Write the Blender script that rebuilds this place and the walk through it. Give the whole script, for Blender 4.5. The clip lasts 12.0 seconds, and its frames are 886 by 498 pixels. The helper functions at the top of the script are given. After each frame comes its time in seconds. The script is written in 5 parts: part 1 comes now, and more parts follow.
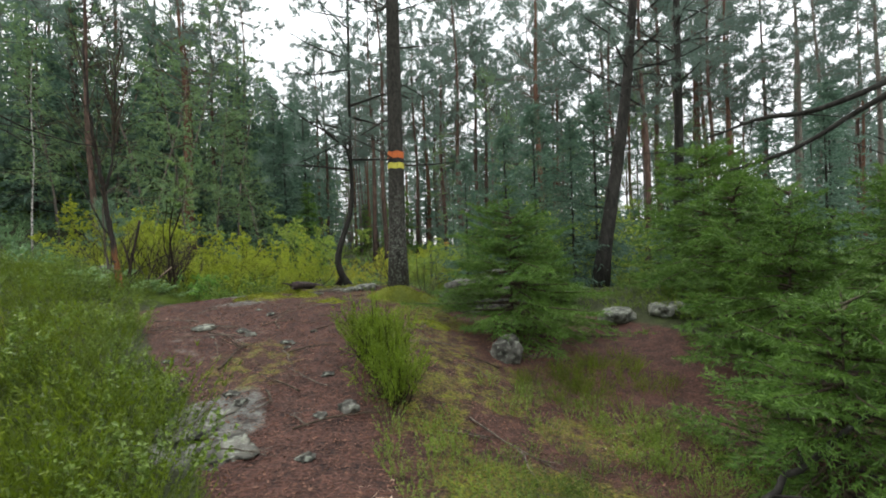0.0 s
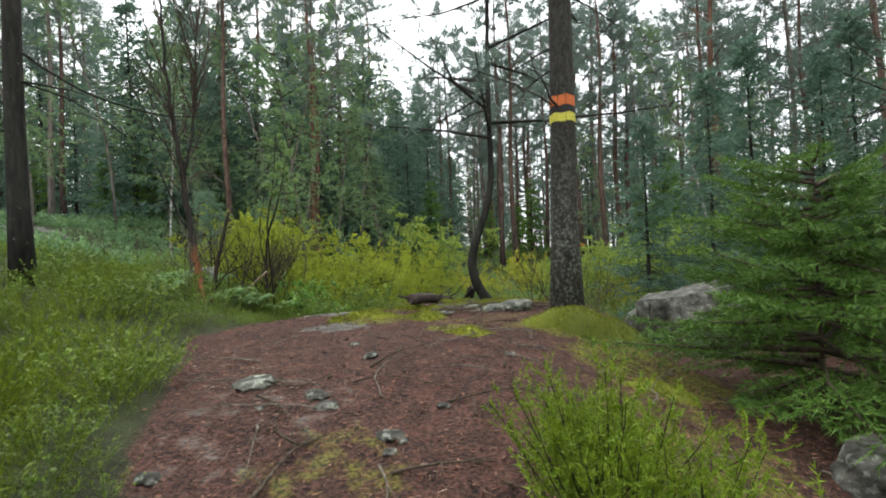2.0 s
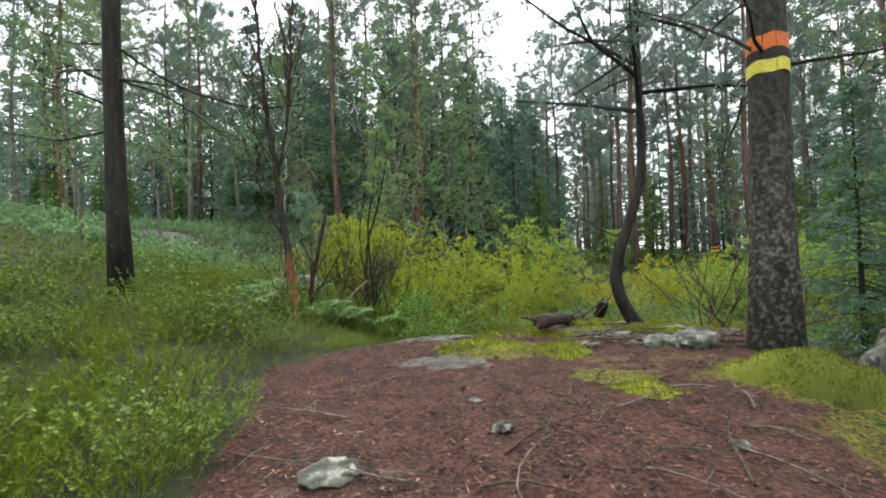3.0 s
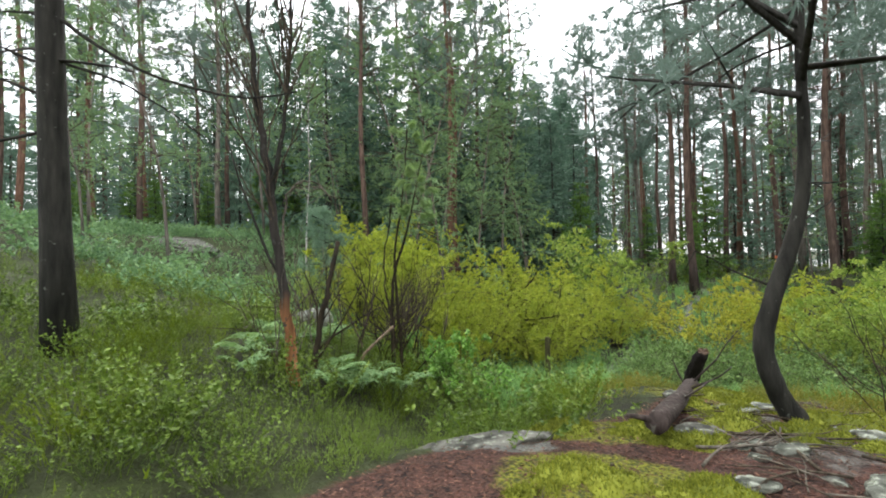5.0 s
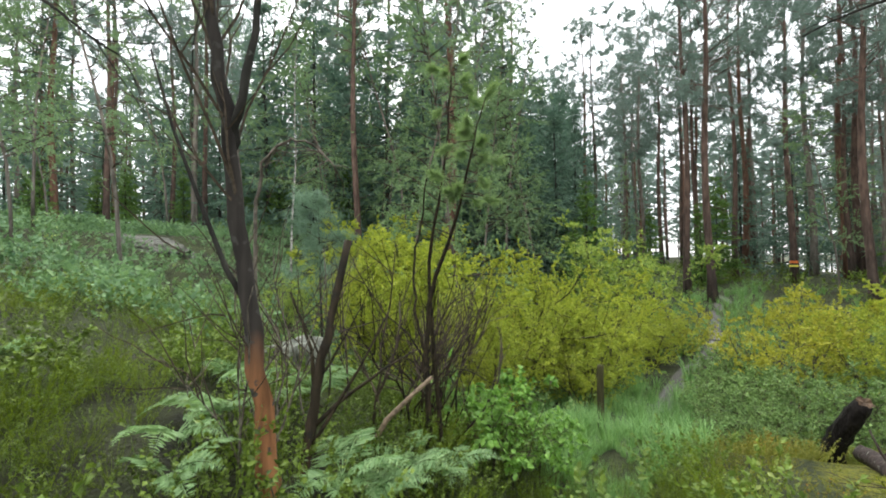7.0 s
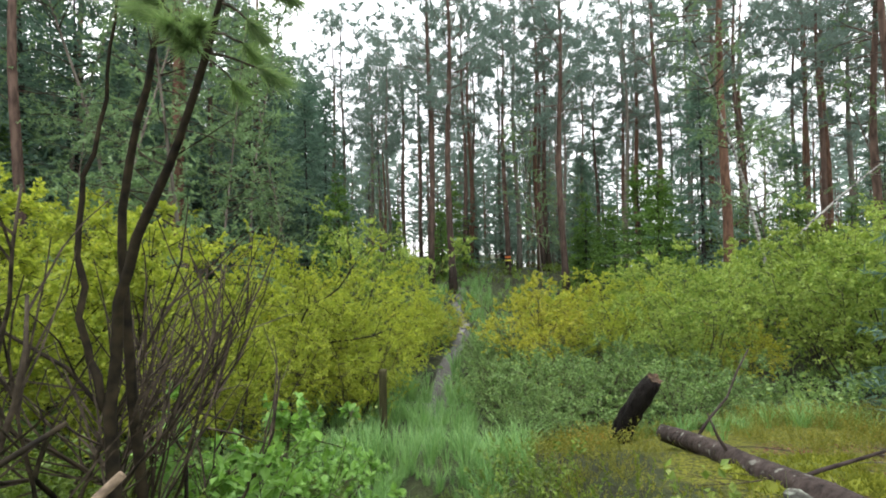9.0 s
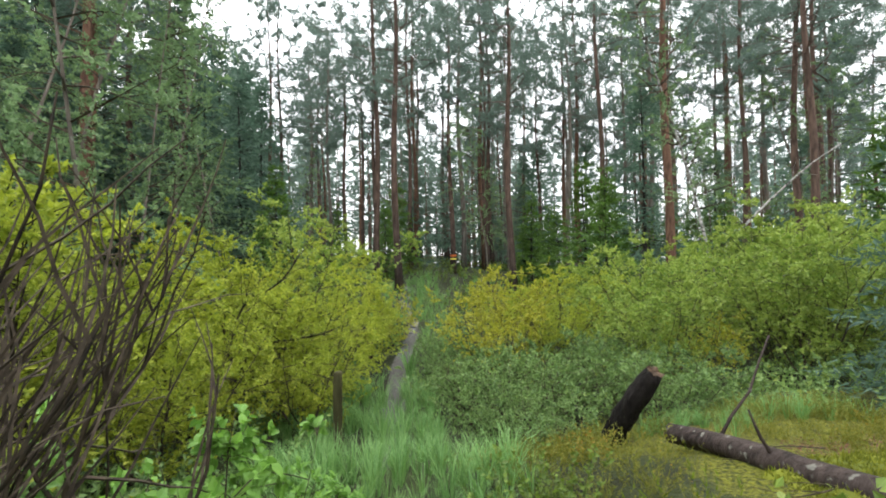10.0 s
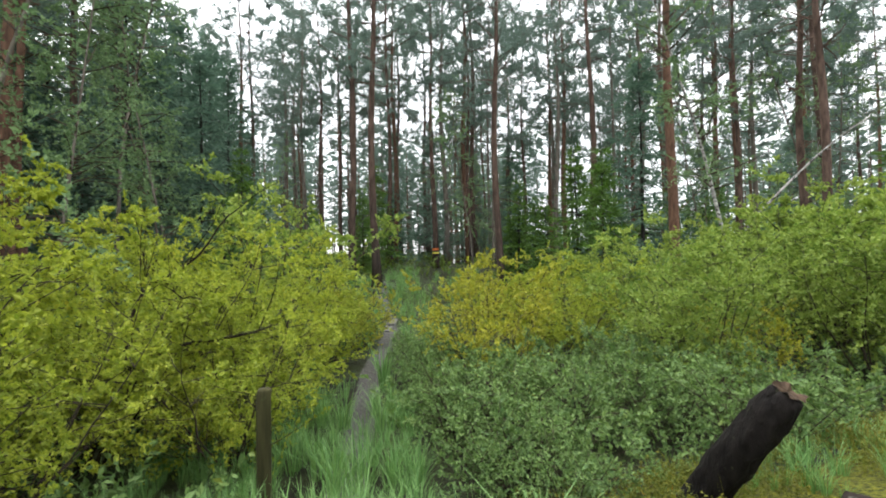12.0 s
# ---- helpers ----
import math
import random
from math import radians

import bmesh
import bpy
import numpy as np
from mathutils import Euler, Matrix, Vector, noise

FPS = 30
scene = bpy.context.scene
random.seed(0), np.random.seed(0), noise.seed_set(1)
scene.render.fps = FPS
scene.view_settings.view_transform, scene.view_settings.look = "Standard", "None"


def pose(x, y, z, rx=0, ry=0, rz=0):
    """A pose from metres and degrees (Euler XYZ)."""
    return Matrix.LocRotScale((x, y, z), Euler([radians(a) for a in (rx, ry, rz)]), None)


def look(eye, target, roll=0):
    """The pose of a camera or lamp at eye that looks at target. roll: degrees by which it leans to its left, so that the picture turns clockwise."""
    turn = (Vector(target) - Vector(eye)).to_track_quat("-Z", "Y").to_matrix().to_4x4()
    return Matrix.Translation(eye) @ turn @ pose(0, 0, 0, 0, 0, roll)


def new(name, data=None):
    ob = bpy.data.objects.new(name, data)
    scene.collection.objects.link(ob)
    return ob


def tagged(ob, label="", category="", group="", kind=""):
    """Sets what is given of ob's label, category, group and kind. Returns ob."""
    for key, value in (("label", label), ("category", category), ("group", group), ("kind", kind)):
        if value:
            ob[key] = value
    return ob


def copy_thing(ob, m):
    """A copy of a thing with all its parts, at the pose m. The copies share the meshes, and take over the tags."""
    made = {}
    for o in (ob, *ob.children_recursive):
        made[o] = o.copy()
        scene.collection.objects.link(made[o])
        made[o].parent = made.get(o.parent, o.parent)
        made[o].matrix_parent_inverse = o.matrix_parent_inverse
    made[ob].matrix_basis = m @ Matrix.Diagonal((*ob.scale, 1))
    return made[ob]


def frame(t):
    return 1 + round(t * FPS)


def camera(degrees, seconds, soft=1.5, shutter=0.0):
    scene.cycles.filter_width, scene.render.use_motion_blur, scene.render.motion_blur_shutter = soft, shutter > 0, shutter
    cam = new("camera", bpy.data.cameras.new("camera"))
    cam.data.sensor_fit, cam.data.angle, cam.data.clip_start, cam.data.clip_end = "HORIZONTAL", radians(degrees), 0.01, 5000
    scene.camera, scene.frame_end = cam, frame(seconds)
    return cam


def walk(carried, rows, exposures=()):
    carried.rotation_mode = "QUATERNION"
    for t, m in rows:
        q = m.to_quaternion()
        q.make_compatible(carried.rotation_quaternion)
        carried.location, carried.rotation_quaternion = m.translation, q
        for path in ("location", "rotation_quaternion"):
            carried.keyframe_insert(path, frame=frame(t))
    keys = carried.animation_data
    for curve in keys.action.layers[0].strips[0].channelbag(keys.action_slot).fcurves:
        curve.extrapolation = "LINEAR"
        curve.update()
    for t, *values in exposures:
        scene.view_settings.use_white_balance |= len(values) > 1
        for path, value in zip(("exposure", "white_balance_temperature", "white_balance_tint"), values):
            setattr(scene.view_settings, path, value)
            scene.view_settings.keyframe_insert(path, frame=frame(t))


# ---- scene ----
cam = camera(87.7, 12.0, 1.9)
PATH = [
    (0, (1.437, 1.24, 1.475), (1.762, 3.214, 1.457), -2.3),
    (0.5, (1.409, 1.928, 1.452), (1.664, 3.911, 1.437), -2.4),
    (1, (1.3, 2.693, 1.451), (1.37, 4.692, 1.448), -2.1),
    (1.5, (1.22, 3.441, 1.494), (1.209, 5.441, 1.498), -2.3),
    (2, (1.07, 4.135, 1.419), (0.881, 6.126, 1.437), -2.3),
    (2.5, (0.802, 4.778, 1.452), (0.379, 6.732, 1.483), -2.1),
    (3, (0.614, 5.329, 1.509), (-0.003, 7.231, 1.553), -2.1),
    (3.2, (0.56, 5.513, 1.566), (-0.095, 7.402, 1.609), -1.9),
    (4.8, (0.023, 6.612, 1.896), (-0.711, 8.472, 1.94), -1.5),
    (5, (-0.083, 6.779, 1.94), (-0.818, 8.638, 1.987), -1.5),
    (5.5, (-0.331, 7.161, 2.01), (-1.088, 9.011, 2.057), -1.4),
    (6, (-0.575, 7.535, 2.008), (-1.347, 9.379, 2.059), -1.2),
    (6.5, (-0.939, 7.932, 2.025), (-1.675, 9.791, 2.074), -1.1),
    (7, (-1.264, 8.253, 2.02), (-1.941, 10.135, 2.071), -1.1),
    (7.5, (-1.523, 8.652, 2.019), (-2.054, 10.579, 2.069), -1.2),
    (7.7, (-1.564, 8.796, 2.022), (-1.934, 10.761, 2.069), -1.4),
    (9.3, (-1.807, 9.897, 1.803), (-1.367, 11.848, 1.828), -1.3),
    (9.5, (-1.841, 10.041, 1.79), (-1.381, 11.987, 1.818), -1.3),
    (10, (-1.889, 10.378, 1.665), (-1.246, 12.272, 1.691), -1.2),
    (10.5, (-1.824, 10.714, 1.534), (-1.153, 12.598, 1.553), -1.3),
    (11, (-1.664, 11.087, 1.44), (-0.98, 12.967, 1.455), -1.1),
    (11.5, (-1.476, 11.485, 1.389), (-0.783, 13.361, 1.409), -1.1),
    (12, (-1.395, 11.842, 1.384), (-0.678, 13.709, 1.403), -1.2),
]
walk(cam, [(t, look(eye, target, roll)) for t, eye, target, roll in PATH], exposures=[(0, 0.06), (2.0, 0.2), (3.2, 0.4), (5.0, 0.52), (7.7, 0.54), (9.3, 0.56), (12.0, 0.43)])

# ---- light: an overcast sky with a faint wide sun ----
world = bpy.data.worlds.new("overcast_sky")
scene.world = world
world.use_nodes = True
wn, wl = world.node_tree.nodes, world.node_tree.links
wn.clear()
sky = wn.new("ShaderNodeTexSky")
sky.sky_type, sky.sun_disc = "NISHITA", False
sky.sun_elevation, sky.sun_rotation = radians(38), radians(-28)
sky_bg, cloud_bg = wn.new("ShaderNodeBackground"), wn.new("ShaderNodeBackground")
sky_bg.inputs["Strength"].default_value = 0.12
cloud_bg.inputs["Color"].default_value = (0.98, 1.0, 1.03, 1)
sky_co, sky_sep, sky_map = wn.new("ShaderNodeTexCoord"), wn.new("ShaderNodeSeparateXYZ"), wn.new("ShaderNodeMapRange")
sky_map.inputs["To Min"].default_value, sky_map.inputs["To Max"].default_value = 1.3, 4.4
wl.new(sky_co.outputs["Generated"], sky_sep.inputs[0])
wl.new(sky_sep.outputs["Z"], sky_map.inputs[0])
wl.new(sky_map.outputs[0], cloud_bg.inputs["Strength"])
wmix, wout = wn.new("ShaderNodeMixShader"), wn.new("ShaderNodeOutputWorld")
wmix.inputs[0].default_value = 0.85
wl.new(sky.outputs[0], sky_bg.inputs["Color"])
wl.new(sky_bg.outputs[0], wmix.inputs[1])
wl.new(cloud_bg.outputs[0], wmix.inputs[2])
wl.new(wmix.outputs[0], wout.inputs[0])
sun = new("sun", bpy.data.lights.new("sun", "SUN"))
sun.data.energy, sun.data.angle, sun.data.color = 1.5, radians(25), (1.0, 0.97, 0.92)
sun.matrix_world = look((-23, 40, 38), (0, 0, 0))


# ---- materials ----
def node_material(name):
    m = bpy.data.materials.new(name)
    m.use_nodes = True
    nt = m.node_tree
    return m, nt.nodes, nt.links, nt.nodes["Principled BSDF"]


def ramp(nodes, stops):
    r = nodes.new("ShaderNodeValToRGB")
    while len(r.color_ramp.elements) < len(stops):
        r.color_ramp.elements.new(0.5)
    for e, (at, c) in zip(r.color_ramp.elements, stops):
        e.position, e.color = at, (*c, 1)
    return r


def noise_node(nodes, links, scale, detail=5, coords="Object", stretch=None):
    tc, n = nodes.new("ShaderNodeTexCoord"), nodes.new("ShaderNodeTexNoise")
    n.inputs["Scale"].default_value, n.inputs["Detail"].default_value = scale, detail
    if stretch:
        mp = nodes.new("ShaderNodeMapping")
        mp.inputs["Scale"].default_value = stretch
        links.new(tc.outputs[coords], mp.inputs[0])
        links.new(mp.outputs[0], n.inputs["Vector"])
    else:
        links.new(tc.outputs[coords], n.inputs["Vector"])
    return n


def mix_rgb(nodes, links, fac, a, b, blend="MIX"):
    m = nodes.new("ShaderNodeMix")
    m.data_type, m.blend_type = "RGBA", blend
    for sock, v in ((m.inputs[0], fac), (m.inputs[6], a), (m.inputs[7], b)):
        if isinstance(v, (int, float)):
            sock.default_value = v
        elif isinstance(v, tuple):
            sock.default_value = (*v, 1)
        else:
            links.new(v, sock)
    return m.outputs[2]


def leaf_material(name, dark, light, rare=None, through_light=0.35, rough=0.5, tint=(0.9, 1.0, 0.35)):
    """Leaves that differ from one to the next and in drifts of a metre or two, and let some light through."""
    m, nodes, links, bsdf = node_material(name)
    geo = nodes.new("ShaderNodeNewGeometry")
    stops = [(0.0, dark), (0.85, light)] + ([(1.0, rare)] if rare else [])
    r = ramp(nodes, stops)
    n = noise_node(nodes, links, 0.9, 3)
    ma = nodes.new("ShaderNodeMath")
    ma.operation = "MULTIPLY_ADD"
    links.new(geo.outputs["Random Per Island"], ma.inputs[0])
    ma.inputs[1].default_value = 0.6
    half = nodes.new("ShaderNodeMath")
    half.operation = "MULTIPLY_ADD"
    links.new(n.outputs["Fac"], half.inputs[0])
    half.inputs[1].default_value, half.inputs[2].default_value = 1.0, -0.3
    links.new(half.outputs[0], ma.inputs[2])
    links.new(ma.outputs[0], r.inputs[0])
    links.new(r.outputs[0], bsdf.inputs["Base Color"])
    bsdf.inputs["Roughness"].default_value, bsdf.inputs["Specular IOR Level"].default_value = rough, 0.22
    tr, mx = nodes.new("ShaderNodeBsdfTranslucent"), nodes.new("ShaderNodeMixShader")
    links.new(mix_rgb(nodes, links, 0.5, r.outputs[0], tint, "MULTIPLY"), tr.inputs[0])
    mx.inputs[0].default_value = through_light
    links.new(bsdf.outputs[0], mx.inputs[1])
    links.new(tr.outputs[0], mx.inputs[2])
    links.new(mx.outputs[0], nodes["Material Output"].inputs[0])
    return m


def bark_material(name, low, high, spots, z0=3.0, z1=7.0, spot_cut=0.62, scale=9, stretch=(1, 1, 0.25), bump=0.6, spot_top=None, spot_scale=17, spot_soft=0.05):
    """Fissured bark, one colour near the ground and another up the stem, with lichen spots."""
    m, nodes, links, bsdf = node_material(name)
    fis = noise_node(nodes, links, scale, 8, stretch=stretch)
    tc, sep = nodes.new("ShaderNodeTexCoord"), nodes.new("ShaderNodeSeparateXYZ")
    links.new(tc.outputs["Object"], sep.inputs[0])
    mr = nodes.new("ShaderNodeMapRange")
    mr.inputs["From Min"].default_value, mr.inputs["From Max"].default_value = z0, z1
    rag, wide = nodes.new("ShaderNodeMath"), noise_node(nodes, links, 5, 4, stretch=(1, 1, 0.3))
    rag.operation = "MULTIPLY_ADD"
    links.new(wide.outputs["Fac"], rag.inputs[0])
    rag.inputs[1].default_value = (z1 - z0) * 1.2
    links.new(sep.outputs["Z"], rag.inputs[2])
    links.new(rag.outputs[0], mr.inputs[0])
    base = mix_rgb(nodes, links, mr.outputs[0], low, high)
    shade = ramp(nodes, [(0.3, (0.42, 0.42, 0.41)), (0.68, (1.32, 1.31, 1.28))])
    links.new(fis.outputs["Fac"], shade.inputs[0])
    col = mix_rgb(nodes, links, 1.0, base, shade.outputs[0], "MULTIPLY")
    lich = noise_node(nodes, links, spot_scale, 9)
    cut = ramp(nodes, [(spot_cut, (0, 0, 0)), (spot_cut + spot_soft, (1, 1, 1))])
    links.new(lich.outputs["Fac"], cut.inputs[0])
    fac = cut.outputs[0]
    if spot_top:
        fade, mul = nodes.new("ShaderNodeMapRange"), nodes.new("ShaderNodeMath")
        fade.inputs["From Min"].default_value, fade.inputs["From Max"].default_value = spot_top
        fade.inputs["To Min"].default_value, fade.inputs["To Max"].default_value = 1.0, 0.12
        links.new(sep.outputs["Z"], fade.inputs[0])
        mul.operation = "MULTIPLY"
        links.new(cut.outputs[0], mul.inputs[0])
        links.new(fade.outputs[0], mul.inputs[1])
        fac = mul.outputs[0]
    links.new(mix_rgb(nodes, links, fac, col, spots), bsdf.inputs["Base Color"])
    bsdf.inputs["Roughness"].default_value, bsdf.inputs["Specular IOR Level"].default_value = 0.9, 0.15
    bp = nodes.new("ShaderNodeBump")
    bp.inputs["Strength"].default_value, bp.inputs["Distance"].default_value = bump, 0.03
    links.new(fis.outputs["Fac"], bp.inputs["Height"])
    links.new(bp.outputs[0], bsdf.inputs["Normal"])
    return m


def rock_material(name, a, b, spots):
    m, nodes, links, bsdf = node_material(name)
    n1, n2 = noise_node(nodes, links, 3.5, 8), noise_node(nodes, links, 22, 6)
    n3 = noise_node(nodes, links, 9, 10)
    r = ramp(nodes, [(0.35, a), (0.65, b)])
    links.new(n1.outputs["Fac"], r.inputs[0])
    stain = ramp(nodes, [(0.36, (0.35, 0.36, 0.33)), (0.52, (1, 1, 1)), (0.7, (1.35, 1.35, 1.3))])
    links.new(n3.outputs["Fac"], stain.inputs[0])
    cut = ramp(nodes, [(0.56, (0, 0, 0)), (0.62, (1, 1, 1))])
    links.new(n2.outputs["Fac"], cut.inputs[0])
    links.new(mix_rgb(nodes, links, 1.0, mix_rgb(nodes, links, cut.outputs[0], r.outputs[0], spots), stain.outputs[0], "MULTIPLY"), bsdf.inputs["Base Color"])
    bsdf.inputs["Roughness"].default_value, bsdf.inputs["Specular IOR Level"].default_value = 0.88, 0.2
    bp = nodes.new("ShaderNodeBump")
    bp.inputs["Strength"].default_value, bp.inputs["Distance"].default_value = 1.0, 0.06
    links.new(n3.outputs["Fac"], bp.inputs["Height"])
    links.new(bp.outputs[0], bsdf.inputs["Normal"])
    return m


def ground_material():
    """Forest soil, with needle litter, bare rock, moss and trodden mud where the attributes say so."""
    m, nodes, links, bsdf = node_material("forest_ground")
    fine, mid, coarse = noise_node(nodes, links, 42, 9), noise_node(nodes, links, 7, 6), noise_node(nodes, links, 1.3, 5)

    def two(a, b, n, lo=0.38, hi=0.62):
        r = ramp(nodes, [(lo, a), (hi, b)])
        links.new(n.outputs["Fac"], r.inputs[0])
        return r.outputs[0]

    def mask(name, n, amount=0.6):
        at, ad, cl = nodes.new("ShaderNodeAttribute"), nodes.new("ShaderNodeMath"), nodes.new("ShaderNodeMapRange")
        at.attribute_name = name
        ad.operation = "MULTIPLY_ADD"
        links.new(n.outputs["Fac"], ad.inputs[0])
        ad.inputs[1].default_value = amount
        links.new(at.outputs["Fac"], ad.inputs[2])
        cl.inputs["From Min"].default_value, cl.inputs["From Max"].default_value = 0.5 + amount / 2 - 0.12, 0.5 + amount / 2 + 0.12
        links.new(ad.outputs[0], cl.inputs[0])
        return cl.outputs[0]

    col = mix_rgb(nodes, links, 0.5, two((0.012, 0.018, 0.007), (0.04, 0.055, 0.016), mid), two((0.018, 0.013, 0.009), (0.05, 0.06, 0.02), coarse))
    litter = mix_rgb(nodes, links, 0.5, two((0.008, 0.005, 0.004), (0.122, 0.058, 0.041), fine), two((0.016, 0.009, 0.007), (0.078, 0.036, 0.026), mid))
    col = mix_rgb(nodes, links, mask("litter", mid), col, litter)
    col = mix_rgb(nodes, links, mask("mud", mid, 0.4), col, two((0.055, 0.052, 0.045), (0.14, 0.133, 0.12), fine))
    col = mix_rgb(nodes, links, mask("rock", mid, 0.9), col, mix_rgb(nodes, links, 0.5, two((0.05, 0.05, 0.045), (0.17, 0.17, 0.15), mid), two((0.06, 0.06, 0.055), (0.16, 0.16, 0.14), fine)))
    col = mix_rgb(nodes, links, mask("moss", mid, 0.9), col, two((0.035, 0.042, 0.008), (0.17, 0.17, 0.018), fine))
    links.new(col, bsdf.inputs["Base Color"])
    bsdf.inputs["Roughness"].default_value, bsdf.inputs["Specular IOR Level"].default_value = 0.85, 0.2
    bp = nodes.new("ShaderNodeBump")
    bp.inputs["Strength"].default_value, bp.inputs["Distance"].default_value = 1.0, 0.05
    links.new(fine.outputs["Fac"], bp.inputs["Height"])
    links.new(bp.outputs[0], bsdf.inputs["Normal"])
    return m


def plain_material(name, a, b, scale=20, rough=0.7, bump=0.3):
    m, nodes, links, bsdf = node_material(name)
    n = noise_node(nodes, links, scale, 6)
    r = ramp(nodes, [(0.35, a), (0.65, b)])
    links.new(n.outputs["Fac"], r.inputs[0])
    links.new(r.outputs[0], bsdf.inputs["Base Color"])
    bsdf.inputs["Roughness"].default_value, bsdf.inputs["Specular IOR Level"].default_value = rough, 0.15
    bp = nodes.new("ShaderNodeBump")
    bp.inputs["Strength"].default_value, bp.inputs["Distance"].default_value = bump, 0.01
    links.new(n.outputs["Fac"], bp.inputs["Height"])
    links.new(bp.outputs[0], bsdf.inputs["Normal"])
    return m


M_GROUND = ground_material()
M_PINE_BARK = bark_material("pine_bark", (0.036, 0.03, 0.027), (0.10, 0.066, 0.052), (0.12, 0.12, 0.10), 2.5, 8.0, 0.68)
M_RED_BARK = bark_material("orange_pine_bark", (0.06, 0.036, 0.029), (0.13, 0.073, 0.05), (0.14, 0.11, 0.09), 0.5, 5.0, 0.7)
M_GREY_BARK = bark_material("grey_bark", (0.085, 0.08, 0.07), (0.15, 0.13, 0.11), (0.2, 0.2, 0.17), 2, 8, 0.62)
M_DARK_BARK = bark_material("dark_bark", (0.021, 0.021, 0.018), (0.031, 0.029, 0.025), (0.12, 0.13, 0.11), 1, 6, 0.68, 16, (1, 1, 0.22), 1.0)
M_LICHEN_BARK = bark_material("lichen_covered_bark", (0.052, 0.05, 0.043), (0.038, 0.035, 0.03), (0.165, 0.185, 0.148), 0.6, 2.6, 0.48, 26, (1, 1, 0.4), 1.0, (0.4, 2.3), 27, 0.2)
M_BIRCH_BARK = bark_material("birch_bark", (0.24, 0.23, 0.21), (0.36, 0.35, 0.33), (0.04, 0.036, 0.032), 0.3, 3, 0.54, 6, (1, 1, 2.5), 0.2)
M_STRIPPED = bark_material("half_stripped_bark", (0.25, 0.115, 0.052), (0.03, 0.026, 0.023), (0.05, 0.048, 0.042), 0.7, 0.95, 0.6, 16, (1, 1, 0.15), 0.5)
M_SNAG = bark_material("barkless_orange_wood", (0.10, 0.05, 0.028), (0.036, 0.028, 0.018), (0.02, 0.018, 0.014), 0.2, 0.9, 0.5, 20, (1, 1, 0.12), 0.8, None, 9, 0.1)
M_TWIG = plain_material("twig_bark", (0.026, 0.021, 0.014), (0.085, 0.066, 0.046), 30, 0.85)
M_BROWN_STEM = plain_material("brown_shoot_bark", (0.009, 0.0075, 0.005), (0.038, 0.029, 0.016), 18, 0.9)
M_DEAD = plain_material("dead_grey_wood", (0.05, 0.044, 0.034), (0.155, 0.135, 0.108), 25, 0.85)
M_LOG = bark_material("wet_log_bark", (0.028, 0.02, 0.018), (0.05, 0.038, 0.034), (0.15, 0.145, 0.125), -0.6, 0.8, 0.62, 22, (1, 1, 0.4), 0.9)
M_SAWN = plain_material("weathered_sawn_wood", (0.10, 0.075, 0.05), (0.24, 0.18, 0.12), 30)
M_STUMP = bark_material("rotten_black_bark", (0.006, 0.005, 0.0045), (0.011, 0.009, 0.008), (0.04, 0.045, 0.025), 0.2, 0.8, 0.66, 26, (1, 1, 0.4), 1.0)
M_OLD_TOP = plain_material("old_brown_end_grain", (0.022, 0.014, 0.009), (0.095, 0.062, 0.038), 22, 0.8, 0.9)
M_POST = bark_material("old_post_wood", (0.034, 0.036, 0.015), (0.05, 0.047, 0.02), (0.055, 0.065, 0.025), 0.1, 0.8, 0.6, 22, (1, 1, 0.1), 0.5, None, 12, 0.1)
M_ROCK = rock_material("lichen_rock", (0.048, 0.047, 0.039), (0.112, 0.109, 0.092), (0.155, 0.165, 0.135))
M_PALE_ROCK = rock_material("pale_lichen_rock", (0.075, 0.08, 0.064), (0.155, 0.16, 0.132), (0.225, 0.24, 0.195))
M_MOSS = leaf_material("bright_moss", (0.045, 0.06, 0.008), (0.25, 0.27, 0.03), None, 0.15, 0.9)
# pine needles paled and blued: the distance haze is put into their colour
M_PINE = leaf_material("hazed_pine_needles", (0.07, 0.115, 0.09), (0.18, 0.24, 0.20), None, 0.52, tint=(0.94, 1.0, 0.95))
M_YPINE = leaf_material("young_pine_needles", (0.11, 0.19, 0.07), (0.27, 0.38, 0.17), None, 0.5)
# spruce needles lifted towards blue-grey, which stands in for mist over the far trees
M_SPRUCE = leaf_material("hazed_dark_spruce_needles", (0.052, 0.1, 0.072), (0.125, 0.205, 0.14), None, 0.45, tint=(0.94, 1.0, 0.95))
M_YSPRUCE = leaf_material("young_spruce_needles", (0.028, 0.066, 0.015), (0.125, 0.23, 0.038), None, 0.3)
M_BIRCH = leaf_material("birch_leaves", (0.08, 0.15, 0.06), (0.21, 0.31, 0.14), None, 0.45, tint=(0.94, 1.0, 0.95))
M_WILLOW = leaf_material("yellowing_willow_leaves", (0.15, 0.22, 0.028), (0.46, 0.50, 0.07), (0.55, 0.48, 0.08), 0.5)
M_GREENW = leaf_material("green_willow_leaves", (0.12, 0.21, 0.038), (0.35, 0.43, 0.10), None, 0.45)
M_ORANGEW = leaf_material("autumn_willow_leaves", (0.18, 0.22, 0.026), (0.46, 0.44, 0.052), (0.48, 0.31, 0.036), 0.4)
M_GALE = leaf_material("bog_myrtle_leaves", (0.055, 0.115, 0.04), (0.23, 0.34, 0.11), (0.34, 0.34, 0.06), 0.35)
M_SLOPE = leaf_material("grey_green_shrub_leaves", (0.05, 0.115, 0.058), (0.20, 0.32, 0.15), (0.30, 0.36, 0.10), 0.35)
M_BPINE = leaf_material("bluish_pine_needles", (0.09, 0.16, 0.115), (0.22, 0.32, 0.25), None, 0.45)
